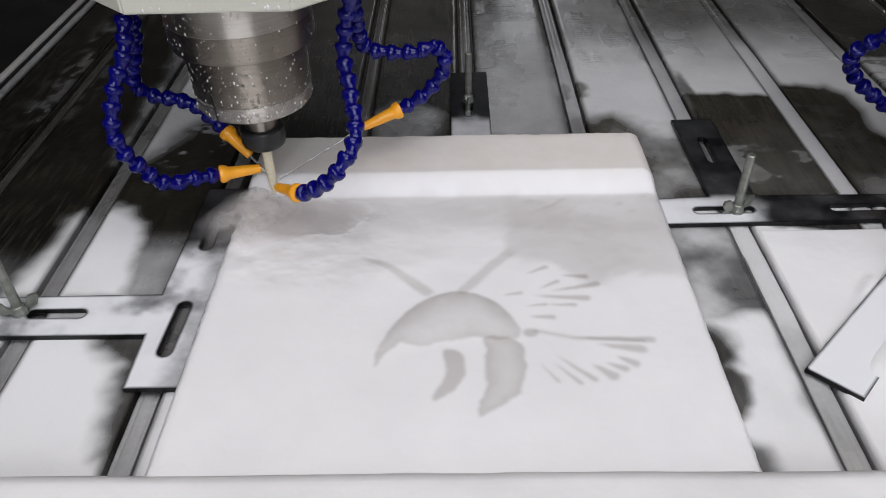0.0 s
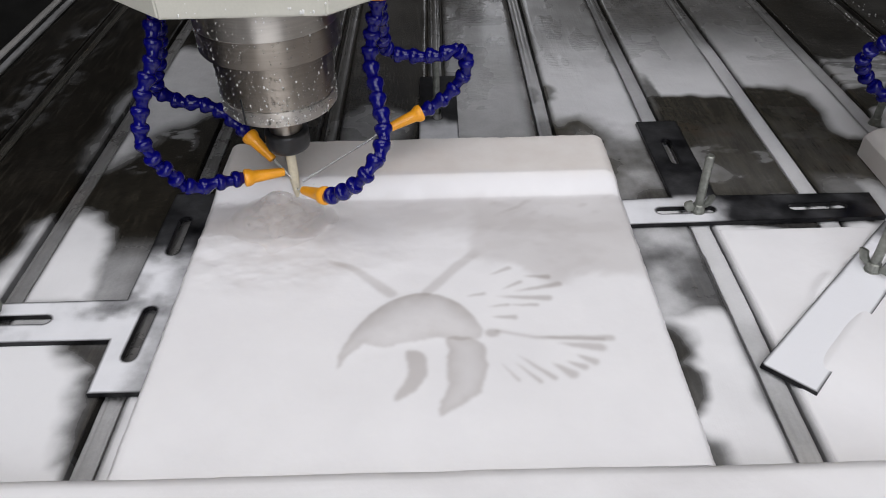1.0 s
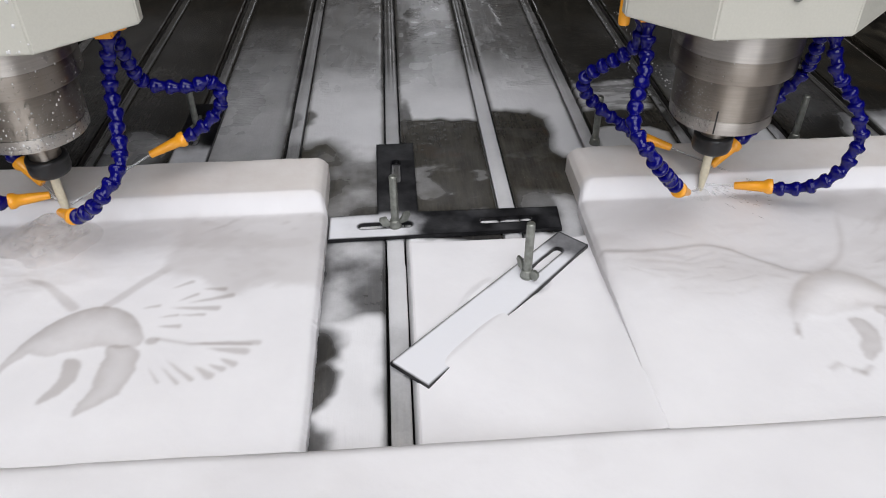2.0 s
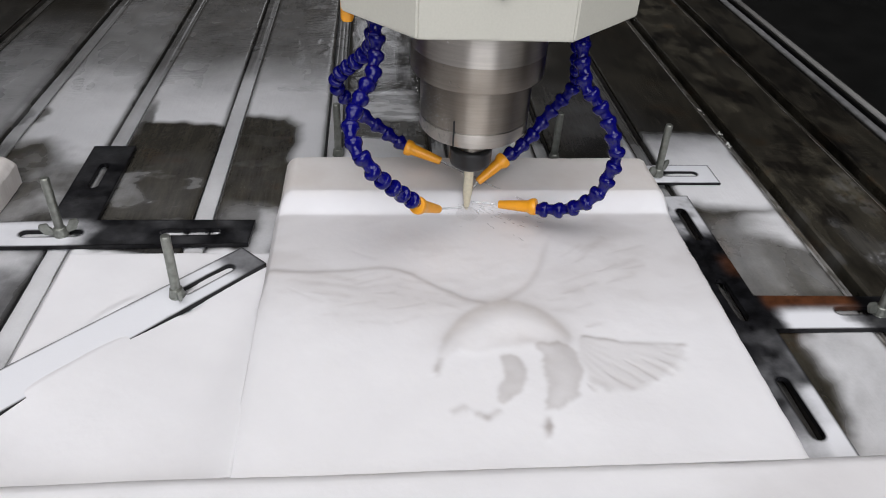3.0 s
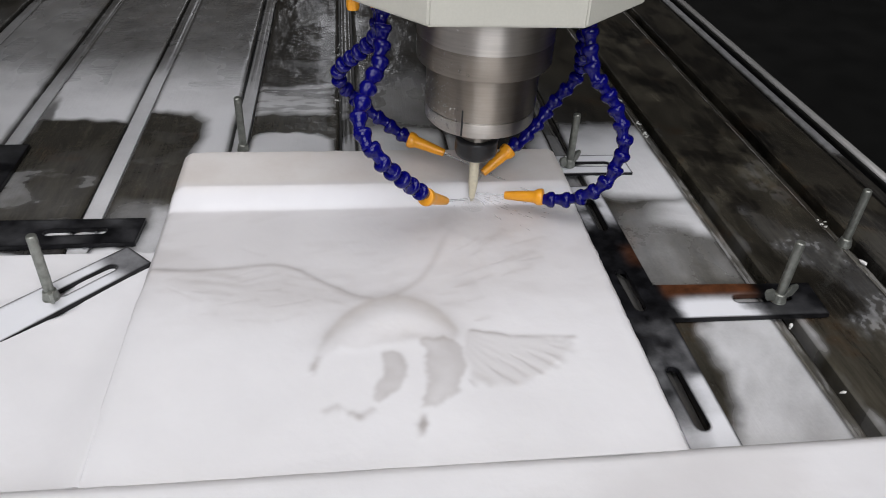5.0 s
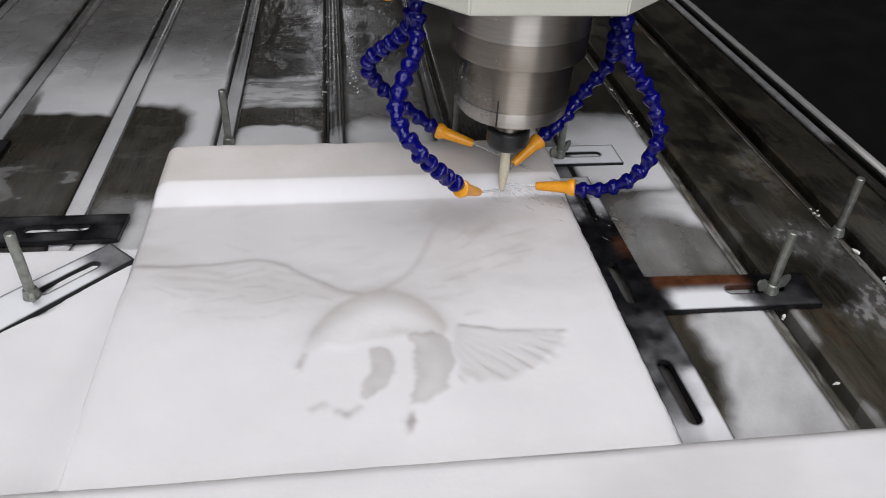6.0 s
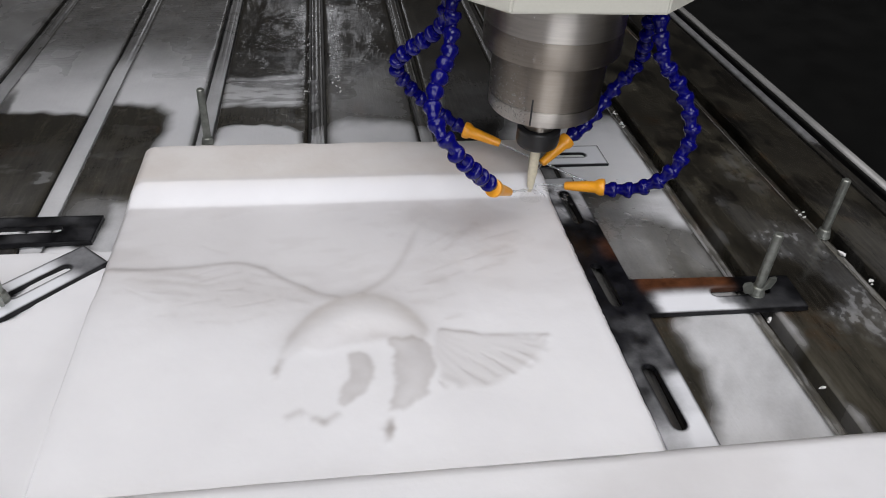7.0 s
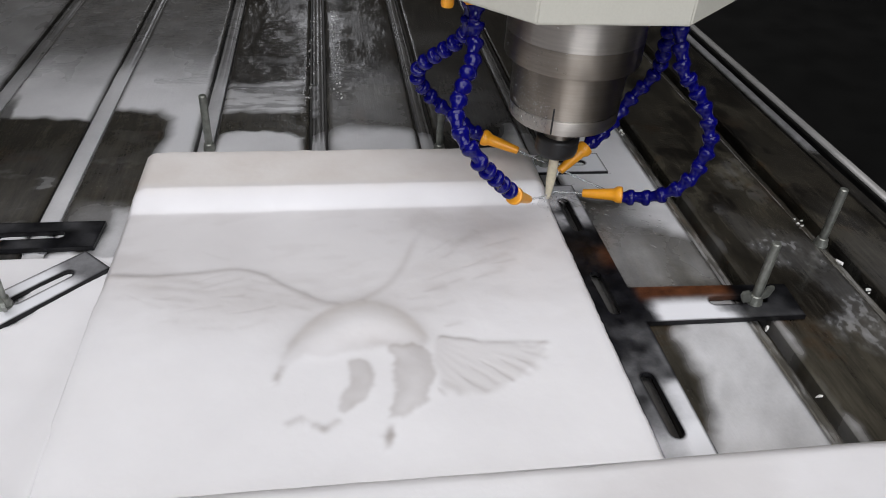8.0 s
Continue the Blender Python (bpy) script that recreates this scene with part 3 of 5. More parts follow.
# thick slurry standing between the slabs
X, Y = np.meshgrid(np.linspace(0.0135, 0.197, 150), np.linspace(-0.0235, 0.2325, 210))
along, off = (X - 0.0095) * 0.6955 + (Y - 0.0520) * 0.7185, (X - 0.0095) * 0.7185 - (Y - 0.0520) * 0.6955
wave = fractal(X, Y, 28, 131)
Z = 0.0016 + 0.0010 * wave + 0.0046 * step(-0.002, 0.016, off) * (1 - step(0.080, 0.160, along + 0.02 * (wave - 0.5))) * step(-0.006, 0.042, along)
Z = Z + 0.0024 * np.exp(-((off + 0.0215) / 0.006) ** 2) * patch(X, Y + 0.01 * (wave - 0.5), 0.062, 0.088, 0.10, 0.17, 0.008)
Z = Z - 0.004 * (1 - step(0, 0.004, np.minimum.reduce([X - 0.0135, 0.2325 - Y]))) - 0.0013 * step(0.185, 0.225, Y) * step(0.12, 0.16, X)
Z = Z - 0.004 * spot(X, Y, 0.122, 0.166, 0.018, 0.018)
Z = Z + 0.0108 * step(0.140, 0.197, X) ** 2 * (1 - step(0.06, 0.22, Y + 0.05 * (wave - 0.5)))
Z = Z - 0.0045 * step(0.1915, 0.197, X)
puddle = grid_mesh("slurry_puddle", X, Y, Z, -0.006, {"film": np.clip(0.97 + 0.06 * wave, 0, 1)})
tagged(link("slurry_puddle", puddle, STONE), "thick white slurry standing over the bed between the slabs", "slurry", kind="stuff")

# milky white beads in place of the glints of running water on the plates
rng = random.Random(31)
bm = bmesh.new()
for line, y0, y1, count in ((0.3455, 0.50, 0.80, 45), (0.3800, 0.52, 0.85, 60)):
    for _ in range(count):
        r = 0.0004 + 0.0010 * rng.random() ** 2
        place = Matrix.Translation((line + rng.gauss(0, 0.0035), rng.uniform(y0, y1), 0.0006)) @ Matrix.Diagonal((r, r * rng.uniform(1.0, 2.6), r * 0.6, 1))
        bmesh.ops.create_icosphere(bm, subdivisions=1, radius=1.0, matrix=place)
tagged(part("glint_beads", bm, SPLASH, smooth=True), "small white beads standing in for glints on the wet steel bed", "water", kind="stuff")

# raised rails along both sides of the bed, and the dark troughs past them
for name, x0, x1 in (("side_rail", 0.929, 0.953), ("side_rail", -0.826, -0.802)):
    inner, outer = (x0, x1) if x0 > 0 else (x1, x0)
    turn = 1 if x0 > 0 else -1
    profile = [(inner, -0.075), (inner, 0.0035), (inner + 0.0012 * turn, 0.0052), (inner + 0.0032 * turn, 0.0060)]
    profile += [(inner + (0.0032 + (abs(outer - inner) - 0.0032) * math.sin(k * math.pi / 16)) * turn, -0.020 + 0.026 * math.cos(k * math.pi / 16)) for k in range(1, 9)]
    profile += [(outer, -0.075)]
    bm = prism_bm([(a * turn, b) for a, b in profile], -0.045, 1.42)
    bmesh.ops.transform(bm, matrix=Matrix(((turn, 0, 0, 0), (0, 0, 1, 0), (0, 1, 0, 0), (0, 0, 0, 1))), verts=bm.verts)
    bmesh.ops.recalc_face_normals(bm, faces=bm.faces)
    # added dark strip that stands in for the shaded inner face of the rail
    a, b = sorted((inner - 0.0058 * turn, inner - 0.0003 * turn))
    tagged(part("rail_shade_strip", box_bm(a, b, -0.045, 1.42, -0.075, 0.0036, 0.0008), DARK), "dark strip standing in for the shade along the side rail", "rail", kind="structure")
    tagged(part(name, bm, BAR, smooth=True), "smooth aluminium rail along the edge of the machine bed", "rail", kind="structure")
for x0, x1 in ((0.956, 1.6), (-1.5, -0.829)):
    tagged(part("side_trough", box_bm(x0, x1, -0.045, 1.42, -0.16, -0.055, 0.004), DARK), "dark oily drainage trough beside the machine bed", "trough", kind="structure")

# front sill, coated with slurry
xs, ys = np.linspace(-1.1, 1.25, 520), np.linspace(-0.215, -0.0245, 60)
X, Y = np.meshgrid(xs, ys)
rise = 0.0225 - 0.006 * (1 - step(0, 0.010, -0.0245 - Y)) ** 2
Z = rise + 0.0022 * (fractal(X, Y, 18, 31) - 0.5) * step(0.0, 0.01, -0.0245 - Y) + 0.0005 * fractal(X, Y, 90, 33)
Y2 = Y + 0.003 * (fractal(X, Y * 0, 9, 35) - 0.5) * step(-0.06, -0.0245, Y)
F = np.clip(0.92 - 0.26 * step(0.45, 0.75, fractal(X, Y * 2, 9, 37)) * step(-0.4, 0.5, X) - 0.10 * step(0.5, 0.8, fractal(X, Y, 20, 39)), 0, 1)
tagged(link("front_sill", grid_mesh("front_sill", X, Y2, Z, -0.07, {"film": F}), STONE), "raised front sill of the bed coated in white slurry", "sill", kind="structure")

# plain hall round the machine
tagged(part("floor", box_bm(-6, 6, -6, 6, -1.0, -0.86), CONCRETE), "grey concrete workshop floor", "floor", kind="structure")
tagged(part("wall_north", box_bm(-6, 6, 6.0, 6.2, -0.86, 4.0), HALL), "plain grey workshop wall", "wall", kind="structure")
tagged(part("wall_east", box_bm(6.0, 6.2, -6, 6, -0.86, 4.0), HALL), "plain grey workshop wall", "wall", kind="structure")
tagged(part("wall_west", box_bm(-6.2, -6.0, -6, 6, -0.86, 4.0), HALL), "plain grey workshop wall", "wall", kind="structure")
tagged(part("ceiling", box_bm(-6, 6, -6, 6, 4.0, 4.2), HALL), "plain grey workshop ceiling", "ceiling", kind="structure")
tagged(part("machine_stand", box_bm(-0.84, 0.96, -0.04, 1.40, -0.86, -0.078, 0.005), DARK), "dark painted steel stand under the machine bed", "stand", kind="structure")

# ---- the carved slabs ----
SLAB_Y, SLAB_D = -0.0225, 0.3735
BODY = [(0.135, 0.080), (0.141, 0.104), (0.150, 0.126), (0.166, 0.145), (0.188, 0.157), (0.212, 0.154), (0.231, 0.137), (0.241, 0.110), (0.218, 0.107), (0.196, 0.108), (0.172, 0.101), (0.150, 0.102)]
LEG_A = [(0.185, 0.096), (0.199, 0.094), (0.199, 0.066), (0.181, 0.052), (0.176, 0.056), (0.187, 0.077)]
LEG_B = [(0.214, 0.106), (0.240, 0.103), (0.239, 0.066), (0.227, 0.050), (0.211, 0.038), (0.208, 0.044), (0.217, 0.072)]
RIDGE_L = [(0.004, 0.201), (0.030, 0.198), (0.063, 0.199), (0.098, 0.203), (0.118, 0.197), (0.137, 0.181), (0.160, 0.163), (0.178, 0.155)]
WING_L = RIDGE_L + [(0.158, 0.147), (0.117, 0.146), (0.081, 0.149), (0.056, 0.157), (0.015, 0.188)]
RIDGE_R = [(0.196, 0.158), (0.218, 0.177), (0.234, 0.205), (0.246, 0.238), (0.262, 0.258), (0.300, 0.267)]
WING_R = RIDGE_R + [(0.340, 0.262), (0.345, 0.215), (0.318, 0.180), (0.285, 0.150), (0.262, 0.128), (0.240, 0.128)]
# feathers, from the quill to the tip
PLUMES_R = [((0.252, 0.215), (0.276, 0.237)), ((0.262, 0.207), (0.288, 0.234)), ((0.248, 0.182), (0.278, 0.195)), ((0.274, 0.193), (0.304, 0.207)), ((0.288, 0.197), (0.322, 0.213)), ((0.242, 0.166), (0.264, 0.175)), ((0.256, 0.171), (0.280, 0.182)), ((0.230, 0.159), (0.246, 0.161)), ((0.231, 0.147), (0.250, 0.147)), ((0.250, 0.147), (0.268, 0.156)), ((0.286, 0.179), (0.314, 0.193)), ((0.304, 0.200), (0.328, 0.205)), ((0.254, 0.126), (0.268, 0.133)), ((0.268, 0.222), (0.300, 0.246)), ((0.300, 0.222), (0.334, 0.236))]
PLUMES_T = [((0.266, 0.088), (0.284, 0.067)), ((0.260, 0.078), (0.276, 0.062)), ((0.248, 0.075), (0.258, 0.062)), ((0.276, 0.090), (0.296, 0.070)), ((0.288, 0.092), (0.308, 0.077)), ((0.302, 0.091), (0.314, 0.083)), ((0.244, 0.067), (0.248, 0.061)), ((0.306, 0.098), (0.324, 0.091))]
PLUMES_L = [((0.062, 0.188), (0.095, 0.199)), ((0.068, 0.182), (0.106, 0.193)), ((0.075, 0.179), (0.114, 0.184)), ((0.089, 0.172), (0.107, 0.174)), ((0.064, 0.156), (0.093, 0.163)), ((0.049, 0.147), (0.064, 0.147)), ((0.017, 0.181), (0.050, 0.163)), ((0.074, 0.138), (0.103, 0.136)), ((0.105, 0.136), (0.124, 0.143)), ((0.070, 0.230), (0.092, 0.220)), ((0.034, 0.176), (0.070, 0.168)), ((0.096, 0.152), (0.130, 0.158))]
TAIL_EDGE = [(0.252, 0.115), (0.279, 0.107), (0.328, 0.103)]
TAIL = TAIL_EDGE + [(0.314, 0.082), (0.295, 0.067), (0.276, 0.059), (0.257, 0.058), (0.243, 0.064), (0.242, 0.098)]


def strokes(u, v, lines, width, seed):
    """Soft strokes that broaden towards their tips."""
    wu, wv = u + 0.006 * (fractal(u, v, 40, seed) - 0.5), v + 0.006 * (fractal(u, v, 40, seed + 1) - 0.5)
    out = np.zeros(np.shape(u))
    for k, (a, b) in enumerate(lines):
        d, t = line_distance(wu, wv, [a, b])
        size = width * (0.7 + 0.6 * ((k * 37) % 11) / 10) * (0.35 + 0.65 * t)
        out = np.maximum(out, np.exp(-(d / size) ** 2) * step(-0.1, 0.4, t) * (0.55 + 0.45 * ((k * 53) % 7) / 6))
    return out


def relief(u, v, depth):
    """Height of the carved bird over the field, and the masks of its parts."""
    rough = 0.25 + 0.75 * (1 - step(0.104, 0.126, v))
    wu, wv = u + 0.006 * rough * (fractal(u, v, 70, 41) - 0.5), v + 0.006 * rough * (fractal(u, v, 70, 43) - 0.5)
    d_body, d_a, d_b = (inside_distance(wu + 0.004 * rough * (fractal(u, v, 170, 223) - 0.5), wv + 0.004 * rough * (fractal(u, v, 170, 225) - 0.5), rounded(s)) for s in (BODY, LEG_A, LEG_B))
    d_wl, d_wr, d_t = (inside_distance(wu + 0.007 * (fractal(u, v, 85, 167) - 0.5), wv + 0.007 * (fractal(u, v, 85, 169) - 0.5), s) for s in (WING_L, WING_R, TAIL))
    h = 0.0070 * (1 - np.exp(-np.maximum(d_body + 0.002, 0) / 0.020)) + 0.0014 * step(-0.002, 0.008, d_a) + 0.0020 * step(-0.002, 0.010, d_b)
    h = blur(h, 55)
    rl, al = line_distance(u, v, [tuple(p)[:2] for p in smooth_line([(*p, 0) for p in RIDGE_L], 4)])
    rr, ar = line_distance(u, v, [tuple(p)[:2] for p in smooth_line([(*p, 0) for p in RIDGE_R], 4)])
    rt, at = line_distance(u, v, TAIL_EDGE)
    wing = 0.0012 * step(-0.004, 0.006, d_wl) * np.exp(-np.maximum(rl, 0) / 0.028) + 0.0011 * step(-0.004, 0.030, d_wr) * np.exp(-rr / 0.040)
    quill_l = np.sin((v + 0.30 * u + 0.9 * (u - 0.09) ** 2) * 2 * math.pi / 0.0105 + 9 * fractal(u, v, 22, 45))
    fan = np.arctan2(v - 0.128, u - 0.226)
    quill_t = np.sin(fan * 2 * math.pi / 0.125 + 5.0 * fractal(u, v, 28, 49)) * step(0.25, 0.6, fractal(u, v, 45, 165))
    wing += 0.00022 * quill_l * step(0.002, 0.010, d_wl) * step(0.35, 0.65, fractal(u, v, 18, 51))
    wing += (0.0012 * step(-0.002, 0.003, d_t) * np.exp(-rt / 0.03) + 0.00018 * quill_t * step(0.0, 0.004, d_t))
    wing += 0.0007 * np.exp(-(rl / 0.003) ** 2) + 0.0006 * np.exp(-(rr / 0.0034) ** 2) * (1 - step(0.45, 0.75, ar)) + 0.0006 * np.exp(-(rt / 0.002) ** 2)
    wing = blur(wing, 5)
    return h, wing * depth, dict(body=d_body, a=d_a, b=d_b, wl=d_wl, wr=d_wr, t=d_t, rl=rl, al=al, rr=rr, ar=ar, rt=rt, ql=quill_l, qt=quill_t)


def carved_slab(x0, width, finished, label):
    nx, ny = 420, 410
    u, v = np.meshgrid(np.linspace(0, width, nx), np.linspace(-0.0048, SLAB_D - 0.0025, ny))
    h, wing, k = relief(u, v, 1.0 if finished else 0.25)
    ledge = step(0.286, 0.304, v + 0.0012 * (fractal(u, v * 0, 30, 53) - 0.5))
    field = 0.0172 + 0.0007 * (fractal(u, v, 16, 55) - 0.5) + 0.0003 * (fractal(u, v, 60, 57) - 0.5)
    cover = 0.90 + 0.14 * fractal(u, v, 15, 59)
    emerge = lambda d, soft=0.0012: step(-soft, soft, d)  # noqa: E731
    if finished:
        z = field + np.maximum(h, 0) * 0.95 + wing
        ragged = 0.0065 * (fractal(u, v, 130, 341, 4) - 0.5)
        k["b"] = np.minimum(k["b"] + ragged, v - 0.0425 + ragged)
        k["a"] = np.maximum(k["a"], 0.0080 - np.hypot(u - 0.1850, v - 0.0630)) + 0.8 * ragged
        # soft shade round the body, painted by greying the film
        body_shade = np.exp(-np.maximum(-k["body"], 0) / 0.012) * (1 - emerge(k["body"], 0.003)) * step(0.095, 0.12, v)
        cover -= 0.34 * body_shade + emerge(k["a"], 0.0018) * (0.50 + 0.22 * np.exp(-np.maximum(k["a"], 0) / 0.003) + 0.30 * (fractal(u, v, 90, 331) - 0.5)) + emerge(k["b"], 0.0018) * (0.42 + 0.26 * np.exp(-np.maximum(k["b"], 0) / 0.004) + 0.34 * (fractal(u, v, 80, 333) - 0.5))
        rim = emerge(k["body"], 0.004) * np.exp(-np.maximum(k["body"], 0) / 0.008)
        cover -= rim * step(0.090, 0.120, v) * (0.45 + 0.70 * fractal(u, v, 60, 335)) + 0.08 * emerge(k["body"])
        wet = step(0.12, 0.22, v + 0.10 * (fractal(u, v, 11, 61) - 0.5)) * (1 - step(0.282, 0.290, v))
        cover -= 0.32 * wet
        # wings, ridges and feathers: groove shading put into the film as greyer colour
        cover -= 0.14 * emerge(k["wl"], 0.012) + 0.13 * emerge(k["wr"], 0.030) + 0.30 * emerge(k["t"], 0.003)
        cover -= 0.30 * np.exp(-(k["rl"] / 0.0024) ** 2) + 0.24 * np.exp(-(k["rr"] / 0.003) ** 2) * (1 - 0.8 * step(0.45, 0.7, k["ar"])) + 0.35 * np.exp(-(k["rt"] / 0.0018) ** 2)
        cover -= 0.16 * emerge(k["wl"], 0.006) * step(0.3, 0.9, -k["ql"]) * step(0.4, 0.6, fractal(u, v, 30, 151)) + 0.05 * emerge(k["t"]) * step(0.2, 0.9, -k["qt"])
        feathers = strokes(u, v, PLUMES_R, 0.0038, 301) * 0.8 + strokes(u, v, PLUMES_L, 0.0030, 303) * 0.55
        tips = strokes(u, v, PLUMES_T, 0.0030, 305)
        z = z - 0.00045 * feathers - 0.0006 * tips
        cover -= 0.20 * feathers + 0.27 * tips
        cover -= (0.15 * step(0.45, 0.62, fractal(u * 0.7 + v * 0.3, v * 1.4, 15, 209)) + 0.09 * step(0.48, 0.64, fractal(u * 0.7 - v * 0.5, v * 1.5, 38, 227))) * step(0.10, 0.18, v)
        for line in ([(0.143, 0.042), (0.152, 0.047), (0.158, 0.040)], [(0.162, 0.040), (0.167, 0.036), (0.175, 0.042)], [(0.209, 0.034), (0.206, 0.018)], [(0.203, 0.026), (0.209, 0.027)], [(0.135, 0.078), (0.139, 0.092)], [(0.134, 0.080), (0.136, 0.086)], [(0.166, 0.037), (0.167, 0.036)], [(0.208, 0.031), (0.207, 0.023)]):
            d, _ = line_distance(u, v, line)
            cover -= 0.42 * np.exp(-(d / 0.0026) ** 2) * step(0.3, 0.5, fractal(u, v, 120, 173))
            z = z + 0.0004 * np.exp(-(d / 0.003) ** 2)
    else:
        z = field + np.maximum(h, 0) * 0.55 + wing
        deep = lambda key, size: 0.30 + 0.70 * np.exp(-np.maximum(k[key], 0) / size)  # noqa: E731
        cover -= 0.92 * emerge(k["body"], 0.0010) * deep("body", 0.011) * (0.70 + 0.6 * fractal(u, v, 75, 213)) * (0.62 + 0.38 * step(0.10, 0.135, v)) + 0.80 * emerge(k["b"]) * (0.25 + 0.75 * deep("b", 0.006)) + 0.72 * emerge(k["a"] - 0.001)
        cover -= (0.14 * step(0.48, 0.60, fractal(u * 0.7 + v * 0.3, v * 1.5, 18, 211)) + 0.08 * step(0.50, 0.62, fractal(u * 0.7 - v * 0.5, v * 1.5, 40, 229))) * step(0.15, 0.20, v)
        marks = [((0.250, 0.178), (0.266, 0.186), 2.0), ((0.268, 0.158), (0.304, 0.165), 2.6), ((0.254, 0.1525), (0.294, 0.1495), 2.9), ((0.248, 0.130), (0.266, 0.129), 2.2), ((0.230, 0.153), (0.244, 0.156), 1.6), ((0.258, 0.160), (0.274, 0.169), 1.6), ((0.277, 0.176), (0.296, 0.174), 2.4), ((0.246, 0.141), (0.262, 0.143), 1.3), ((0.262, 0.143), (0.284, 0.142), 1.6),
                 ((0.294, 0.101), (0.325, 0.0955), 3.6), ((0.306, 0.089), (0.318, 0.082), 3.0), ((0.298, 0.083), (0.310, 0.0775), 2.8), ((0.288, 0.082), (0.301, 0.071), 3.6), ((0.264, 0.091), (0.288, 0.068), 1.9), ((0.262, 0.083), (0.278, 0.065), 1.6), ((0.252, 0.0840), (0.263, 0.0665), 1.1), ((0.276, 0.108), (0.334, 0.105), 2.6)]
        wu, wv = u + 0.0012 * (fractal(u, v, 160, 161) - 0.5), v + 0.0012 * (fractal(u, v, 160, 163) - 0.5)
        for a, b, size in marks:
            d, t = line_distance(wu, wv, [a, b])
            cover -= 0.66 * (1 - step(0.5, 1.4, d / (0.0011 * size * (0.25 + 0.75 * t) + 1e-5))) * step(0.0, 0.5, t + 0.15)
        cover -= 0.55 * np.exp(-(k["rt"] / 0.0015) ** 2)
        wu, wv = u + 0.003 * (fractal(u, v, 70, 295) - 0.5), v + 0.003 * (fractal(u, v, 70, 297) - 0.5)
        (dl, tl), (dr, tr) = line_distance(wu, wv, [(0.111, 0.204), (0.138, 0.191), (0.172, 0.158)]), line_distance(wu, wv, [(0.200, 0.159), (0.222, 0.187), (0.244, 0.211)])
        inner_l = (1 - step(0.6, 1.5, dl / (0.0016 + 0.0030 * tl))) * step(0.0, 0.25, tl)
        inner_r = (1 - step(0.6, 1.5, dr / 0.0040)) * (1 - step(0.8, 1.0, tr))
        cover -= 0.50 * inner_l + 0.50 * inner_r + 0.7 * spot(u, v, 0.248, 0.113, 0.0055, 0.0042, 0.35)
        fringe = 0.016 * (fractal(u, v, 34, 67) - 0.5) + 0.010 * (fractal(u * 0.7 - v * 0.7, 0.2 * (u + v), 130, 287, 3) - 0.5)
        wet = lake(u + fringe, v + fringe, [(0.238, 0.199), (0.258, 0.197), (0.277, 0.182), (0.296, 0.170), (0.312, 0.168), (0.322, 0.180), (0.42, 0.175), (0.42, 0.275), (0.242, 0.284)], 0.0075)
        wet = wet * (1 - 0.55 * step(0.235, 0.275, v))
        cover -= 0.42 * wet * (0.8 + 0.4 * fractal(u * 0.6 + v, v, 26, 289)) + 0.28 * step(0.205, 0.26, v + 0.02 * (fractal(u, v, 25, 221) - 0.5)) * (1 - step(0.28, 0.288, v)) * (1 - 0.6 * wet)
        bite = spot(u + 0.02 * (fractal(u, v, 40, 69) - 0.5), v + 0.02 * (fractal(u, v, 40, 71) - 0.5), 0.055, 0.262, 0.065, 0.030, 0.25)
        ring = np.clip(1 - np.abs(bite - 0.5) * 2, 0, 1) * step(0.35, 0.6, fractal(u, v, 60, 215))
        cover += 0.25 * ring - 0.24 * bite * (0.6 + 0.8 * fractal(u, v, 70, 217))
        z = z + 0.0022 * ring * fractal(u, v, 110, 219) - 0.0008 * bite
        foam = spot(u, v, 0.05, 0.205, 0.10, 0.035, 0.5)
        z = z + foam * 0.0032 * (fractal(u * 0.8, v * 1.3, 45, 73, 3) - 0.45)
        cover -= 0.24 * foam * step(0.5, 0.72, fractal(u * 0.7, v * 1.5, 40, 75))
        scratch = np.sin((u * 0.62 - v) * 2 * math.pi / 0.018 + 7 * fractal(u, v, 26, 77)) * step(0.30, 0.60, fractal(u, v, 48, 291))
        cover -= 0.26 * patch(u, v + 0.012 * (fractal(u, v, 40, 293) - 0.5), 0.26, 0.37, 0.258, 0.284, 0.010) * step(0.1, 0.8, scratch)
    z = z * (1 - ledge) + ledge * (0.0338 + 0.0004 * (fractal(u, v, 40, 79) - 0.5))
    # overhead shade on the ledge top and front light on its face, painted into film
    top = step(0.284, 0.306, v)
    cover = cover * (1 - top) + top * (0.72 + 0.24 * (fractal(u, v * 2, 14, 81) - 0.5))
    cover = cover + 0.06 * np.exp(-((v - 0.2945) / 0.0065) ** 2)
    # chipped, rounded rim
    near = np.minimum.reduce([u + (0.02 * (1 - step(0.07, 0.20, v)) if finished else 0.0), width - u, v + 0.012, SLAB_D - 0.0025 - v])
    z = z - 0.0030 * (1 - step(0, 0.0055, near)) ** 2 - (0.0026 + 0.0060 * ledge) * np.clip(1 - np.minimum(u, width - u) / (0.010 + 0.006 * ledge), 0, 1) ** 2.2 - 0.0012 * (1 - step(0, 0.012, near)) * fractal(u, v, 90, 83)
    ragged = (0.0010 if finished else 0.0007) * (fractal(u * 0, v, 55, 85 + (7 if finished else 0)) - 0.45) + 0.0012 * (fractal(u * 0, v, 220, 87) - 0.5)
    X = x0 + u + ragged * ((0.4 if finished else 1.0) * (1 - step(0, 0.02, u)) - (1 - step(0, 0.02, width - u))) + ledge * 0.004 * ((1 - step(0, 0.03, u)) - 0.6 * (1 - step(0, 0.03, width - u)))
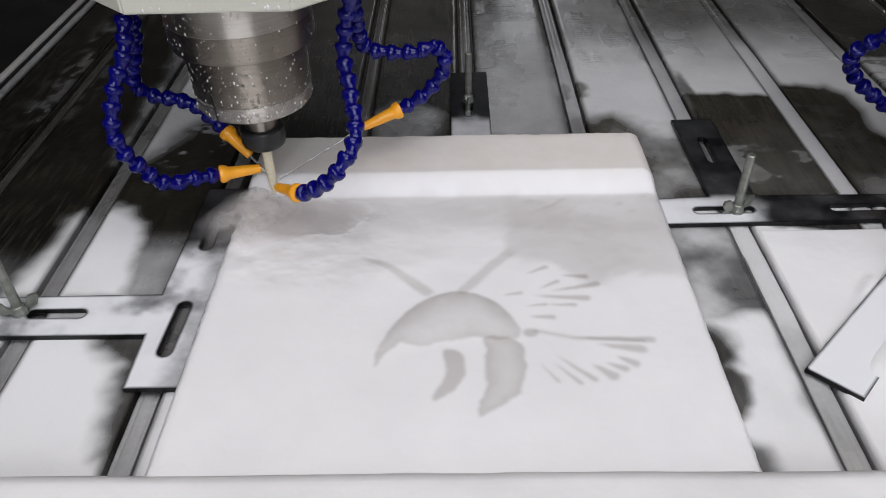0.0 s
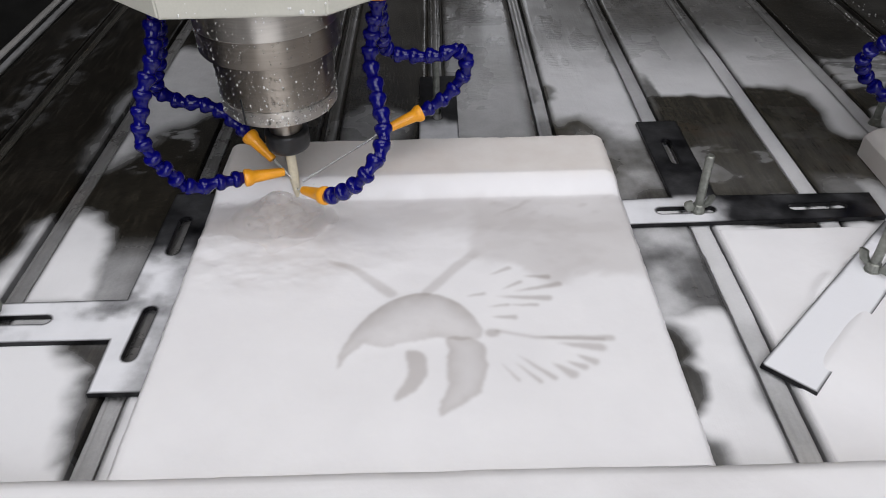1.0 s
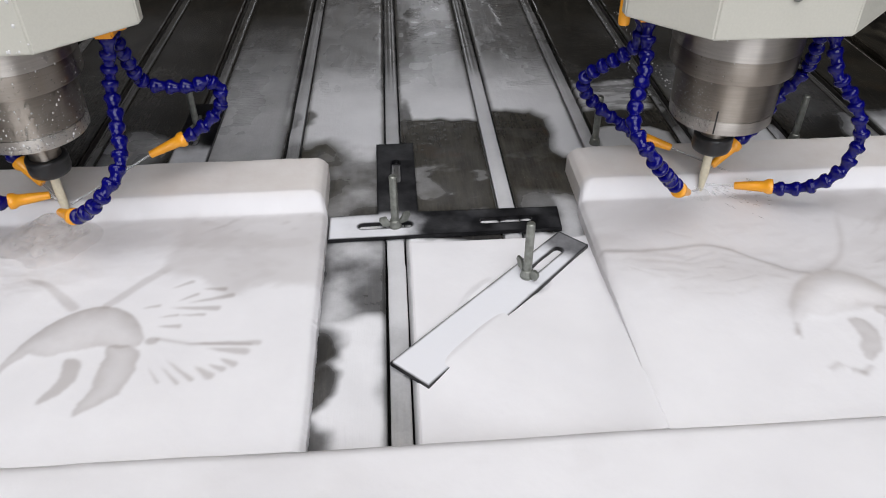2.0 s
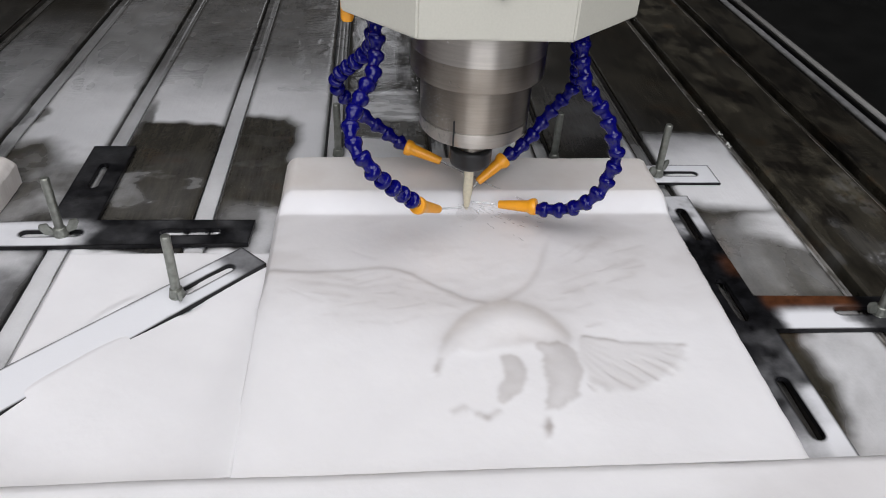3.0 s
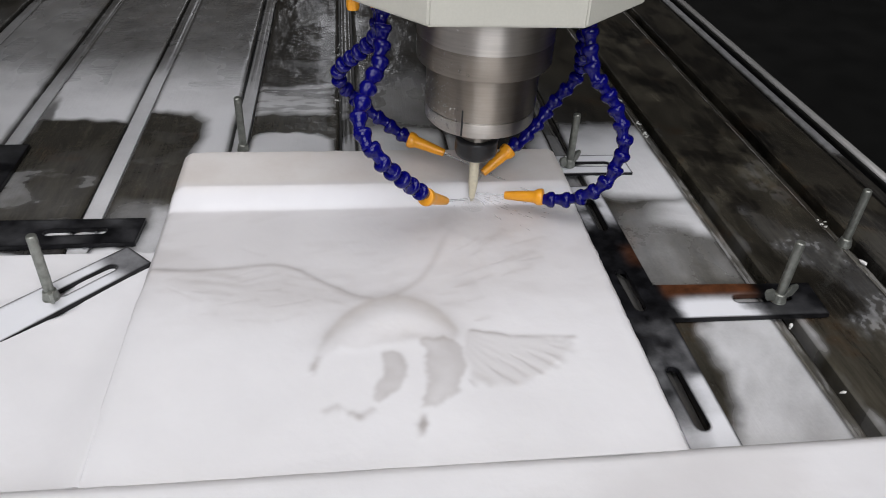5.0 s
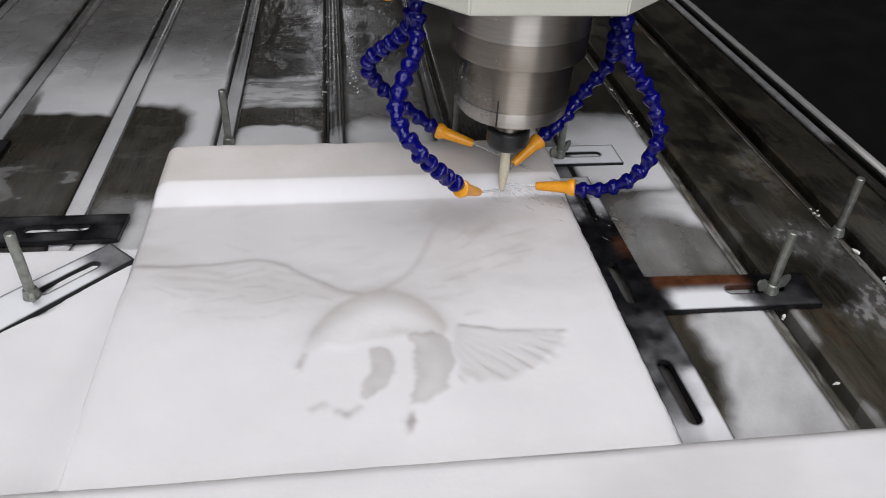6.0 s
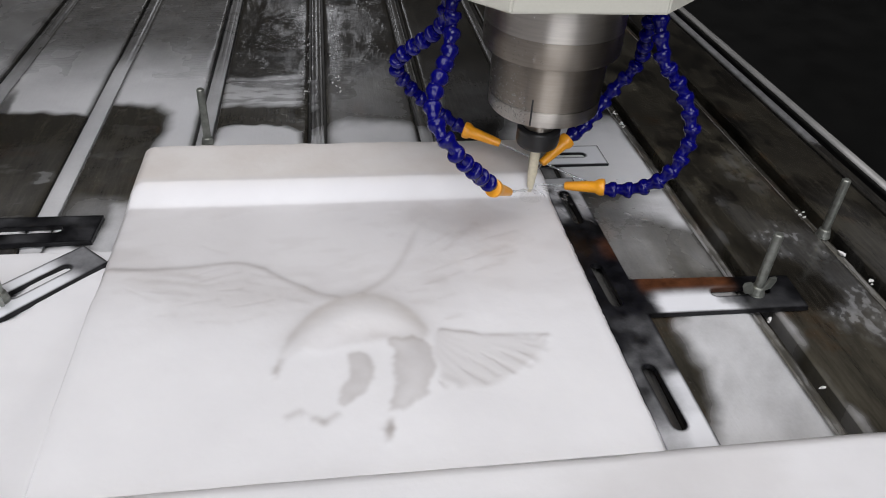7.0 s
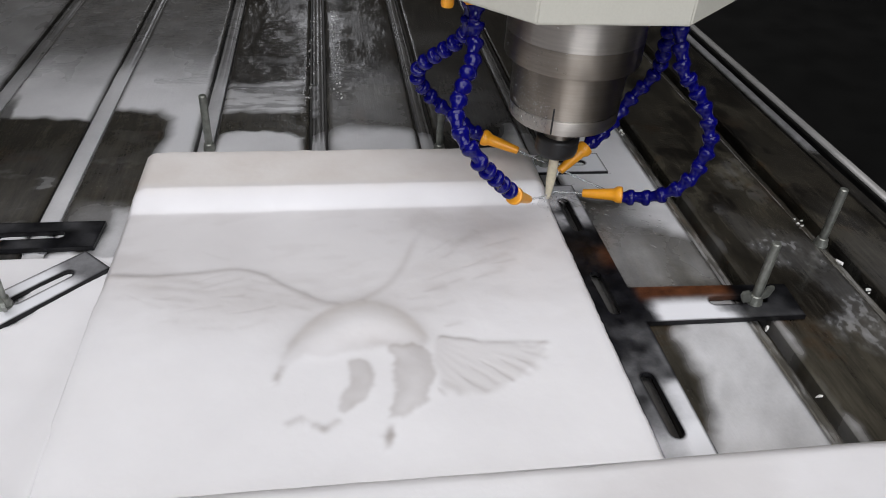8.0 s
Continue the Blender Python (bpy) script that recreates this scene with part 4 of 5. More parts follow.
    Y = SLAB_Y + 0.0025 + v + 0.003 * (fractal(u, v * 0, 60, 89) - 0.5) * step(SLAB_D - 0.022, SLAB_D - 0.0025, v)
    dry = 0.8 * step(0.296, 0.312, v + 0.008 * (fractal(u, v, 30, 315) - 0.5))
    if finished:
        dry = np.maximum(dry, 0.40 * emerge(k["body"], 0.006) * np.exp(-np.maximum(k["body"], 0) / 0.016) * step(0.105, 0.130, v) * (0.5 + fractal(u, v, 50, 345)))
    mesh = grid_mesh("carved_slab", X, Y, z, 0.001, {"film": np.clip(blur(cover, 2), 0, 1), "dry": dry})
    return tagged(link("carved_slab", mesh, STONE), label, "stone slab", "slabs being carved")


carved_slab(-0.4445, 0.3795, False, "white marble slab with half-carved eagle relief flooded by slurry, on the bed")
carved_slab(0.1905, 0.3800, True, "white marble slab with nearly finished eagle relief, wet, on the bed")


# ---- clamp plates and bolts ----
def slot_outline(ax, ay, bx, by, half, n=6):
    t = math.atan2(by - ay, bx - ax)
    out = []
    for cx, cy, start in ((bx, by, t - math.pi / 2), (ax, ay, t + math.pi / 2)):
        out += [(cx + half * math.cos(start + math.pi * k / n), cy + half * math.sin(start + math.pi * k / n)) for k in range(n + 1)]
    return out


def clamp_plate(outline, slots, cover, label, thick=0.0055, rust=None, cell=0.0024):
    """A flat slotted plate; cover(x, y): how much slurry lies on it."""
    from mathutils.geometry import delaunay_2d_cdt
    holes = [slot_outline(*s) for s in slots]
    points, edges = [], []
    for loop in [outline, *holes]:
        fine = []
        for a, b in zip(loop, loop[1:] + loop[:1]):
            n = max(1, round(math.dist(a, b) / cell))
            fine += [(a[0] + (b[0] - a[0]) * k / n, a[1] + (b[1] - a[1]) * k / n) for k in range(n)]
        start = len(points)
        points += fine
        edges += [(start + k, start + (k + 1) % len(fine)) for k in range(len(fine))]
    xs, ys = [p[0] for p in outline], [p[1] for p in outline]
    inset = []
    for loop in [outline, *holes]:
        for a, b in zip(loop, loop[1:] + loop[:1]):
            n, long = max(1, round(math.dist(a, b) / cell)), math.dist(a, b) + 1e-9
            nx, ny = (b[1] - a[1]) / long, (a[0] - b[0]) / long
            inset += [(a[0] + (b[0] - a[0]) * (k + half) / n + side * nx, a[1] + (b[1] - a[1]) * (k + half) / n + side * ny) for k in range(n) for half in (0.0, 0.5) for side in (-0.0024, 0.0024)]
    ix, iy = np.array(inset).T
    rim = inside_distance(ix, iy, outline)
    for h in holes:
        rim = np.minimum(rim, -inside_distance(ix, iy, h))
    points += [p for p, r in zip(inset, rim) if r > 0.0019]
    gx, gy = np.meshgrid(np.arange(min(xs), max(xs), cell), np.arange(min(ys), max(ys), cell))
    rim = inside_distance(gx, gy, outline)
    for h in holes:
        rim = np.minimum(rim, -inside_distance(gx, gy, h))
    points += [(float(a), float(b)) for a, b in zip(gx[rim > cell * 0.9], gy[rim > cell * 0.9])]
    verts, _, faces, *_ = delaunay_2d_cdt([Vector(p) for p in points], edges, [], 0, 1e-6)
    V = np.array([tuple(p) for p in verts])
    mid = np.array([np.mean(V[list(f)], axis=0) for f in faces])
    keep = inside_distance(mid[:, 0], mid[:, 1], outline) > 0
    for h in holes:
        keep &= inside_distance(mid[:, 0], mid[:, 1], h) < 0
    bm = bmesh.new()
    bv = [bm.verts.new((x, y, thick)) for x, y in V]
    for f, k in zip(faces, keep):
        if k:
            bm.faces.new([bv[j] for j in f])
    loose = [q for q in bm.verts if not q.link_faces]
    bmesh.ops.delete(bm, geom=loose, context="VERTS")
    bmesh.ops.recalc_face_normals(bm, faces=bm.faces)
    if bm.faces[:][0].normal.z < 0:
        bmesh.ops.reverse_faces(bm, faces=bm.faces)
    border = [e for e in bm.edges if e.is_boundary]
    wall = bmesh.ops.extrude_edge_only(bm, edges=border)
    bmesh.ops.translate(bm, vec=(0, 0, 0.0015 - thick), verts=[q for q in wall["geom"] if isinstance(q, bmesh.types.BMVert)])
    mesh = bpy.data.meshes.new("clamp_plate")
    bmesh.ops.recalc_face_normals(bm, faces=bm.faces)
    bm.to_mesh(mesh)
    bm.free()
    co = np.zeros(len(mesh.vertices) * 3)
    mesh.vertices.foreach_get("co", co)
    co = co.reshape(-1, 3)
    outer = rim = inside_distance(co[:, 0], co[:, 1], outline)
    for h in holes:
        rim = np.minimum(rim, -inside_distance(co[:, 0], co[:, 1], h))
    # film left off the rim paints the dark outline of side walls and shadow gaps
    bare = 0.0003 + 0.0008 * step(0.35, 0.85, fractal(co[:, 0], co[:, 1], 48, 277, 3))
    film = np.clip(cover(co[:, 0], co[:, 1]), 0, 1) * step(bare, bare + 0.0018, outer) * step(0.0006, 0.0020, rim) * (co[:, 2] > thick - 1e-4)
    a = mesh.attributes.new("film", "FLOAT", "POINT")
    a.data.foreach_set("value", film)
    a = mesh.attributes.new("rust", "FLOAT", "POINT")
    a.data.foreach_set("value", np.clip(rust(co[:, 0], co[:, 1]), 0, 1) if rust else np.zeros(len(co)))
    return tagged(link("clamp_plate", mesh, CLAMP), label, "clamp plate", "clamp plates on the bed")


def clamp_bolt(x, y, top, label, base=0.0055, turn=30, wings=True):
    bolt = tagged(new("clamp_bolt"), label, "bolt", "clamp bolts on the bed")
    bolt.matrix_basis = pose(x, y, base, 0, 0, turn)
    h = top - base
    threads = [(0.0036, -0.012)]
    z = 0.0
    while z < h - 0.002:
        threads += [(0.0040, z), (0.0038, z + 0.0007)]
        z += 0.0014
    threads += [(0.0039, h - 0.001), (0.0030, h)]
    part("rod", lathe_bm(threads, 16), ZINC, bolt, smooth=True)
    part("washer", lathe_bm([(0.0064, 0.0), (0.0067, 0.0006), (0.0064, 0.0014)], 24), ZINC, bolt)
    part("nut", lathe_bm([(0.0060, 0.0014), (0.0064, 0.0022), (0.0058, 0.0045), (0.0052, 0.0078), (0.0044, 0.0086)], 16), ZINC, bolt)
    if wings:
        for side in (1, -1):
            bm = prism_bm([(0.005 * side, 0.0020), (0.0135 * side, 0.0035), (0.0175 * side, 0.0115), (0.0160 * side, 0.0150), (0.0095 * side, 0.0150), (0.0080 * side, 0.0105), (0.0052 * side, 0.0070)], -0.0014, 0.0014, 0.0005)
            bmesh.ops.transform(bm, matrix=Matrix.Rotation(math.pi / 2, 4, "X") @ Matrix.Diagonal((0.95, 0.95, 1, 1)), verts=bm.verts)
            part("wing", bm, ZINC, bolt)
    return bolt


def cloudy(x, y, level, seed, scale=40):
    return level + 1.3 * (fractal(x, y, scale, seed) - 0.5)


clamp_plate([(-0.064, 0.2355), (0.1685, 0.2385), (0.1705, 0.2765), (0.0265, 0.2775), (0.026, 0.4205), (-0.017, 0.420), (-0.0155, 0.2765), (-0.064, 0.2745)],
            [(0.005, 0.339, 0.005, 0.378, 0.0048), (-0.030, 0.2555, 0.015, 0.2560, 0.0048), (0.092, 0.2565, 0.137, 0.2575, 0.0048)],
            lambda x, y: 0.88 * (1 - step(0.0, 0.035, x + 0.02 * (fractal(x, y, 60, 91) - 0.5))) * (1 - step(0.268, 0.282, y)) + 0.08 * cloudy(x, y, 0.3, 93),
            "black slotted T-shaped clamp plate beside the slab, half covered by slurry")
clamp_plate([(0.164, 0.2325), (-0.005, 0.0665), (0.0245, 0.0385), (0.188, 0.2085)], [(0.128, 0.1725, 0.157, 0.202, 0.0048)],
            lambda x, y: 1.15 - 0.95 * step(0.325, 0.375, x + y + 0.03 * (fractal(x, y, 50, 95) - 0.5)),
            "black slotted clamp plate lying askew, nearly buried in slurry")
clamp_plate([(-0.648, 0.107), (-0.4865, 0.107), (-0.4855, 0.0545), (-0.4455, 0.0545), (-0.4455, 0.302), (-0.486, 0.302), (-0.487, 0.1525), (-0.648, 0.1515)],
            [(-0.582, 0.1315, -0.545, 0.1315, 0.0048), (-0.466, 0.090, -0.4645, 0.138, 0.0055), (-0.4665, 0.214, -0.4665, 0.259, 0.0055)],
            lambda x, y: (0.90 - 0.40 * step(-0.468, -0.452, x + 0.012 * (fractal(x, y, 50, 243) - 0.5))) * (1 - step(0.19, 0.225, y + 0.03 * (fractal(x, y, 45, 97) - 0.5))) * (1 - 0.70 * step(0.48, 0.78, fractal(x, y, 30, 99))) + 0.10 * cloudy(x, y, 0.4, 101),
            "black slotted T-shaped clamp plate pressed to the slab, smeared with slurry")
clamp_plate([(0.5722, -0.021), (0.6105, -0.021), (0.6095, 0.112), (0.7450, 0.1105), (0.7475, 0.1510), (0.6085, 0.1555), (0.6065, 0.318), (0.5735, 0.318)],
            [(0.590, 0.004, 0.588, 0.054, 0.0052), (0.588, 0.128, 0.586, 0.173, 0.0052), (0.5905, 0.243, 0.5895, 0.288, 0.0052), (0.676, 0.1335, 0.718, 0.1335, 0.0046)],
            # the faint last cloud, low on the stem, is a sheen painted as film
            lambda x, y: 1.05 * patch(x + 0.01 * (fractal(x, y, 60, 103) - 0.5), y, 0.622, 0.735, 0.100, 0.136, 0.008) * (1 - 0.97 * step(0.672, 0.698, x + 0.02 * (fractal(x, y, 70, 241) - 0.5))) + 0.72 * patch(x, y + 0.03 * (fractal(x, y, 30, 104) - 0.5), 0.596, 0.62, -0.03, 0.05, 0.009) + 0.6 * (1 - step(-0.01, 0.02, y)) + 0.72 * step(0.225, 0.275, y + 0.05 * (fractal(x, y, 40, 279) - 0.5)) * step(0.25, 0.60, fractal(x, y, 45, 281)) + 0.16 * (1 - step(0.08, 0.135, y)) * step(0.30, 0.75, fractal(x * 0.9 - 0.4 * y, y * 0.8 + 0.3 * x, 45, 105, 4)),
            "black slotted T-shaped clamp plate with a rusty arm, by the slab",
            rust=lambda x, y: 0.55 * patch(x, y, 0.615, 0.695, 0.138, 0.160, 0.006) + 0.30 * patch(x, y, 0.599, 0.613, 0.185, 0.212, 0.008))
clamp_plate([(0.577, 0.3455), (0.654, 0.3455), (0.6535, 0.3845), (0.577, 0.3845)], [(0.598, 0.365, 0.630, 0.365, 0.0046)],
            lambda x, y: 1.1 + 0 * x, "slotted clamp plate under white slurry behind the slab", 0.0042)
clamp_plate([(-0.2535, 0.3585), (-0.2105, 0.3585), (-0.2100, 0.5435), (-0.2530, 0.5430)], [(-0.233, 0.44, -0.233, 0.50, 0.0046)],
            lambda x, y: 0.75 * (1 - step(0.415, 0.445, y + 0.02 * (fractal(x, y, 50, 107) - 0.5))) + 0.0 * x, "black slotted clamp plate behind the slab")
LONG = "zinc-plated threaded clamp bolt with a wing nut"
clamp_bolt(0.0025, 0.2535, 0.0650, LONG, turn=20)
clamp_bolt(0.1215, 0.1655, 0.0655, LONG, turn=116)
clamp_bolt(0.7085, 0.1295, 0.0660, LONG, turn=12)
clamp_bolt(0.5875, 0.3600, 0.0660, LONG, turn=35)
clamp_bolt(-0.5925, 0.1330, 0.0650, LONG, turn=30)
clamp_bolt(-0.2335, 0.4700, 0.0640, LONG, turn=80)
BARE = "bare zinc-plated threaded rod standing in a bed slot"
clamp_bolt(0.2430, 0.4150, 0.0600, BARE, base=-0.002, wings=False)
clamp_bolt(0.4835, 0.4060, 0.0560, BARE, base=-0.002, wings=False)
clamp_bolt(0.8210, 0.2140, 0.0600, BARE, base=-0.002, wings=False)


# ---- the two carving heads ----
def hose_segment_mesh():
    """One link of ball-and-socket coolant hose, along z."""
    bm = lathe_bm([(0.0042, -0.0012), (0.0060, -0.0008), (0.0071, 0.0002), (0.0074, 0.0016), (0.0072, 0.0040), (0.0066, 0.0052), (0.0057, 0.0064), (0.0050, 0.0082), (0.0046, 0.0106), (0.0046, 0.0128), (0.0051, 0.0140), (0.0042, 0.0156)], 18)
    mesh = bpy.data.meshes.new("hose_segment")
    bm.normal_update()
    bm.to_mesh(mesh)
    bm.free()
    mesh.materials.append(BLUE)
    mesh.polygons.foreach_set("use_smooth", [True] * len(mesh.polygons))
    return mesh


SEGMENT = hose_segment_mesh()
LINK = 0.0138


def coolant_hose(head, points, tip, jet_end):
    """A jointed hose along the points, then an orange nozzle that points to tip."""
    line = smooth_line(points, 16)
    bm = bmesh.new()
    rows = []
    for k, p in enumerate(line):
        a, b = line[max(k - 1, 0)], line[min(k + 1, len(line) - 1)]
        turn = (b - a).to_track_quat("Z", "Y").to_matrix()
        rows.append([bm.verts.new(p + turn @ Vector((0.0034 * math.cos(j * math.pi / 4), 0.0034 * math.sin(j * math.pi / 4), 0))) for j in range(8)])
    for a, b in zip(rows, rows[1:]):
        for j in range(8):
            bm.faces.new((a[j], a[(j + 1) % 8], b[(j + 1) % 8], b[j]))
    hose = part("coolant_hose", bm, BLUE, head, "blue jointed plastic coolant hose", True)
    lengths = np.r_[0, np.cumsum([(b - a).length for a, b in zip(line, line[1:])])]
    count = max(3, round(lengths[-1] / LINK))
    at = lambda s: Vector([float(np.interp(s, lengths, [p[c] for p in line])) for c in range(3)])  # noqa: E731
    for k in range(count):
        s = lengths[-1] * k / count
        a, b = at(s), at(min(s + LINK * 0.9, lengths[-1] + 1e-4))
        seg = new("hose_segment", SEGMENT)
        seg.parent = hose
        jig = Matrix.Rotation(random.uniform(-0.16, 0.16), 4, "X") @ Matrix.Rotation(random.uniform(-0.16, 0.16), 4, "Y")
        seg.matrix_basis = aim(a, b) @ jig
    a, b = line[-1], Vector(tip)
    n = (b - a).length
    prof = [(0.0010, -0.0047), (0.0056, -0.0045), (0.0074, -0.0038), (0.0078, -0.0022), (0.0076, 0.0008), (0.0066, 0.0026), (0.0056, 0.0042), (0.0052, n * 0.34), (0.0044, n * 0.70), (0.0038, n * 0.94), (0.0036, n * 0.985), (0.0024, n)]
    part("nozzle", lathe_bm(prof, 20, aim(a, b)), ORANGE, hose, "tapered orange coolant nozzle", True)
    e = Vector(jet_end)
    m = (e - b).length
    if m > 0.002:
        part("water_jet", lathe_bm([(0.0012, -0.002), (0.0009, m * 0.5), (0.0012, m)], 8, aim(b, e)), JET, hose, "thin clear jet of cooling water", True)
    return hose


def droplets(head, rows, material, name, seed):
    """Small beads of water on the spindle: rows of count, radius of the shell, angles and heights."""
    rng = random.Random(seed)
    bm = bmesh.new()
    for count, shell, a0, a1, z0, z1, small, large in rows:
        for _ in range(count):
            t, z, r = math.radians(rng.uniform(a0, a1)), rng.uniform(z0, z1), small + (large - small) * rng.random() ** 3
            m = Matrix.Translation((shell * math.cos(t), shell * math.sin(t), z)) @ Matrix.Rotation(t, 4, "Z") @ Matrix.Diagonal((0.55 * r, r, r * rng.uniform(1.0, 1.7), 1))
            bmesh.ops.create_icosphere(bm, subdivisions=1, radius=1.0, matrix=m)
    ob = part(name, bm, material, head, "beads of splashed water", True)
    tagged(ob, kind="stuff")
    return ob


def carving_head(label, hoses, drops, stain_seed, up=0.0, nut_up=0.0, heaps=(), house_up=0.0, valve_side=-1):
    lift = lambda profile, dz: [(r, z + dz) for r, z in profile]  # noqa: E731
    head = tagged(new("carving_head"), label, "carving spindle", "carving heads on the gantry")
    side = 0.122 if house_up else 0.111
    plan = [(-0.090, 0.060), (-side, -0.006), (-side, -0.017), (-0.056, -0.076), (0.058, -0.076), (0.122, -0.017), (0.122, -0.006), (0.095, 0.060)]
    cover = part("housing", prism_bm(plan, 0.213 + house_up, 0.46, 0.0015), CREAM, head, "cream powder-coated housing with chamfered corners")
    part("label_plate", box_bm(-0.031, 0.036, -0.0768, -0.0762, 0.259, 0.335), YELLOW, cover, "yellow warning sticker")
    for x0, x1, z0, z1 in ((-0.028, 0.033, 0.2625, 0.2635), (-0.028, 0.033, 0.3305, 0.3315), (-0.028, -0.027, 0.2635, 0.3305), (0.032, 0.033, 0.2635, 0.3305)):
        part("sticker_line", box_bm(x0, x1, -0.0773, -0.0769, z0, z1), INK, cover)
    part("screw", lathe_bm([(0.0045, 0.0), (0.0045, 0.002), (0.0038, 0.003), (0.0024, 0.003), (0.0022, 0.0018)], 18, Matrix.Translation((0.003, -0.0763, 0.2475)) @ Matrix.Rotation(math.pi / 2, 4, "X")), ZINC, cover, "steel socket screw", True)
    part("spindle_body", lathe_bm(lift([(0.0562, 0.26), (0.0562, 0.1835), (0.0556, 0.1830)], up), 64), SPINDLE, head, "brushed stainless spindle body", True)
    part("spindle_band", lathe_bm(lift([(0.0560, 0.1832), (0.0560, 0.1640), (0.0548, 0.1622), (0.0480, 0.1615)], up), 64), SPINDLE_DARK, head, "darker stainless band", True)
    part("spindle_nose", lathe_bm(lift([(0.0474, 0.1620), (0.0470, 0.1235), (0.0464, 0.1230)], up), 64), SPINDLE_DARK, head, smooth=True)
    part("nose_ring", lathe_bm(lift([(0.0460, 0.1232), (0.0460, 0.1226), (0.0468, 0.1222), (0.0468, 0.1115), (0.0448, 0.1090), (0.0200, 0.1085)], up), 64), SPINDLE, head, "bright stainless nose ring", True)
    part("spindle_shaft", lathe_bm([(0.0155, 0.1095 + up), (0.0155, 0.0965 + nut_up), (0.0140, 0.0960 + nut_up), (0.0140, 0.0860 + nut_up)], 32), SPINDLE_DARK, head, smooth=True)
    part("collet_nut", lathe_bm(lift([(0.0130, 0.0893), (0.0172, 0.0893), (0.0186, 0.0884), (0.0191, 0.0868), (0.0186, 0.0852), (0.0189, 0.0840), (0.0190, 0.0760), (0.0180, 0.0724), (0.0152, 0.0702), (0.0090, 0.0692)], nut_up), 40), RUBBER, head, "black rubber-covered collet nut", True)
    part("cutter", lathe_bm([(0.0044, 0.0715 + nut_up), (0.0044, 0.0420), (0.0042, 0.0400), (0.0028, 0.0265), (0.0015, 0.0215)], 20), CUTTER, head, "tan tapered diamond cutter", True)
    seam = box_bm(-0.0007, 0.0007, -0.0476, -0.0455, 0.1105 + up, 0.1335 + up, 0.0003)
    bmesh.ops.transform(seam, matrix=Matrix.Rotation(math.radians(-27), 4, "Z"), verts=seam.verts)
    part("nose_seam", seam, INK, head, "dark seam down the spindle nose")
    for x in (-0.086, 0.086):
        hub = part("hose_manifold", box_bm(x - 0.009, x + 0.009, -0.010, 0.016, 0.204, 0.2128 + house_up, 0.002), ORANGE, head, "orange hose manifold under the housing")
        if x * valve_side > 0:
            part("valve", lathe_bm([(0.0045, 0.0), (0.0052, 0.002), (0.0052, 0.030), (0.0040, 0.032)], 14, Matrix.Translation((x * (1.17 if house_up else 1.24), -0.003, 0.201 + 1.6 * house_up))), ORANGE, hub, smooth=True)
    for points, tip, jet in hoses:
        coolant_hose(head, points, tip, jet)
    if house_up:
        rng = random.Random(stain_seed + 2)
        bm = bmesh.new()
        for _ in range(60):
            r = 0.0004 + 0.0014 * rng.random() ** 3
            m = Matrix.Translation((rng.uniform(-0.056, 0.058), -0.0761, 0.222 + 0.11 * rng.random() ** 1.6)) @ Matrix.Diagonal((r, 0.4 * r, r * rng.uniform(1.0, 1.8), 1))
            bmesh.ops.create_icosphere(bm, subdivisions=1, radius=1.0, matrix=m)
        tagged(part("housing_splashes", bm, SPLASH, cover, "dried white splashes", True), kind="stuff")
    droplets(head, drops, DROP, "splash_water", stain_seed)
    # milky splashes; their white also stands in for bright highlights on the drops
    droplets(head, [(max(6, n // 3), a, b, c, d, e, f * 0.6, g * 0.6) for n, a, b, c, d, e, f, g in drops], SPLASH, "splash_slurry", stain_seed + 9)
    rng = random.Random(stain_seed + 5)
    bm = bmesh.new()
    for _ in range(26):
        a, far = rng.uniform(0, 2 * math.pi), 0.004 + 0.030 * rng.random() ** 2
        r = rng.uniform(0.0003, 0.0011)
        m = Matrix.Translation((far * math.cos(a), far * math.sin(a) - 0.004, 0.0205 + 0.010 * rng.random() ** 2)) @ Matrix.Diagonal((r, r, r, 1))
        bmesh.ops.create_icosphere(bm, subdivisions=1, radius=1.0, matrix=m)
    if not house_up:
        spray = bmesh.new()
        thin = spray.verts.layers.float.new("fade")
        for _ in range(90):
            a, far = math.radians(rng.gauss(-12, 20)), 0.014 + 0.095 * rng.random() ** 1.3
            r = rng.uniform(0.0002, 0.0005)
            way = Vector((math.cos(a), math.sin(a), -0.16))
            m = Matrix.Translation((far * way.x, far * way.y - 0.002, 0.027 - 0.17 * far + 0.004 * rng.random())) @ way.to_track_quat("Z", "Y").to_matrix().to_4x4() @ Matrix.Diagonal((r, r, r * rng.uniform(3, 12), 1))
            bmesh.ops.create_icosphere(spray, subdivisions=1, radius=1.0, matrix=m)
        for q in spray.verts:
            q[thin] = 0.16
        tagged(part("thrown_spray", spray, FOAM, head, "streaks of milky spray thrown off the cutter", True), kind="stuff")
    for radius, height, cx, cy in heaps:
        foam = bmesh.new()
        fade = foam.verts.layers.float.new("fade")
        rings, turns = 18, 44
        rows = []
        for i in range(rings + 1):
            f, row = i / rings, []
            for j in range(turns):
                a = 2 * math.pi * j / turns
                reach = radius * f * (0.75 + 0.6 * float(fractal(np.array(5 + math.cos(a)), np.array(5 + math.sin(a)), 1.7, stain_seed + 40)))
                x, y = cx + reach * math.cos(a), cy + 0.85 * reach * math.sin(a)
                lump = float(fractal(np.array(x + 1), np.array(y + 1), 55, stain_seed + 41, 3))
                q = foam.verts.new((x, y, 0.0182 + height * (1 - f * f) ** 1.5 * (0.75 + 0.5 * lump) + 0.0012 * (1 - f) * lump - 0.003 * f ** 4))
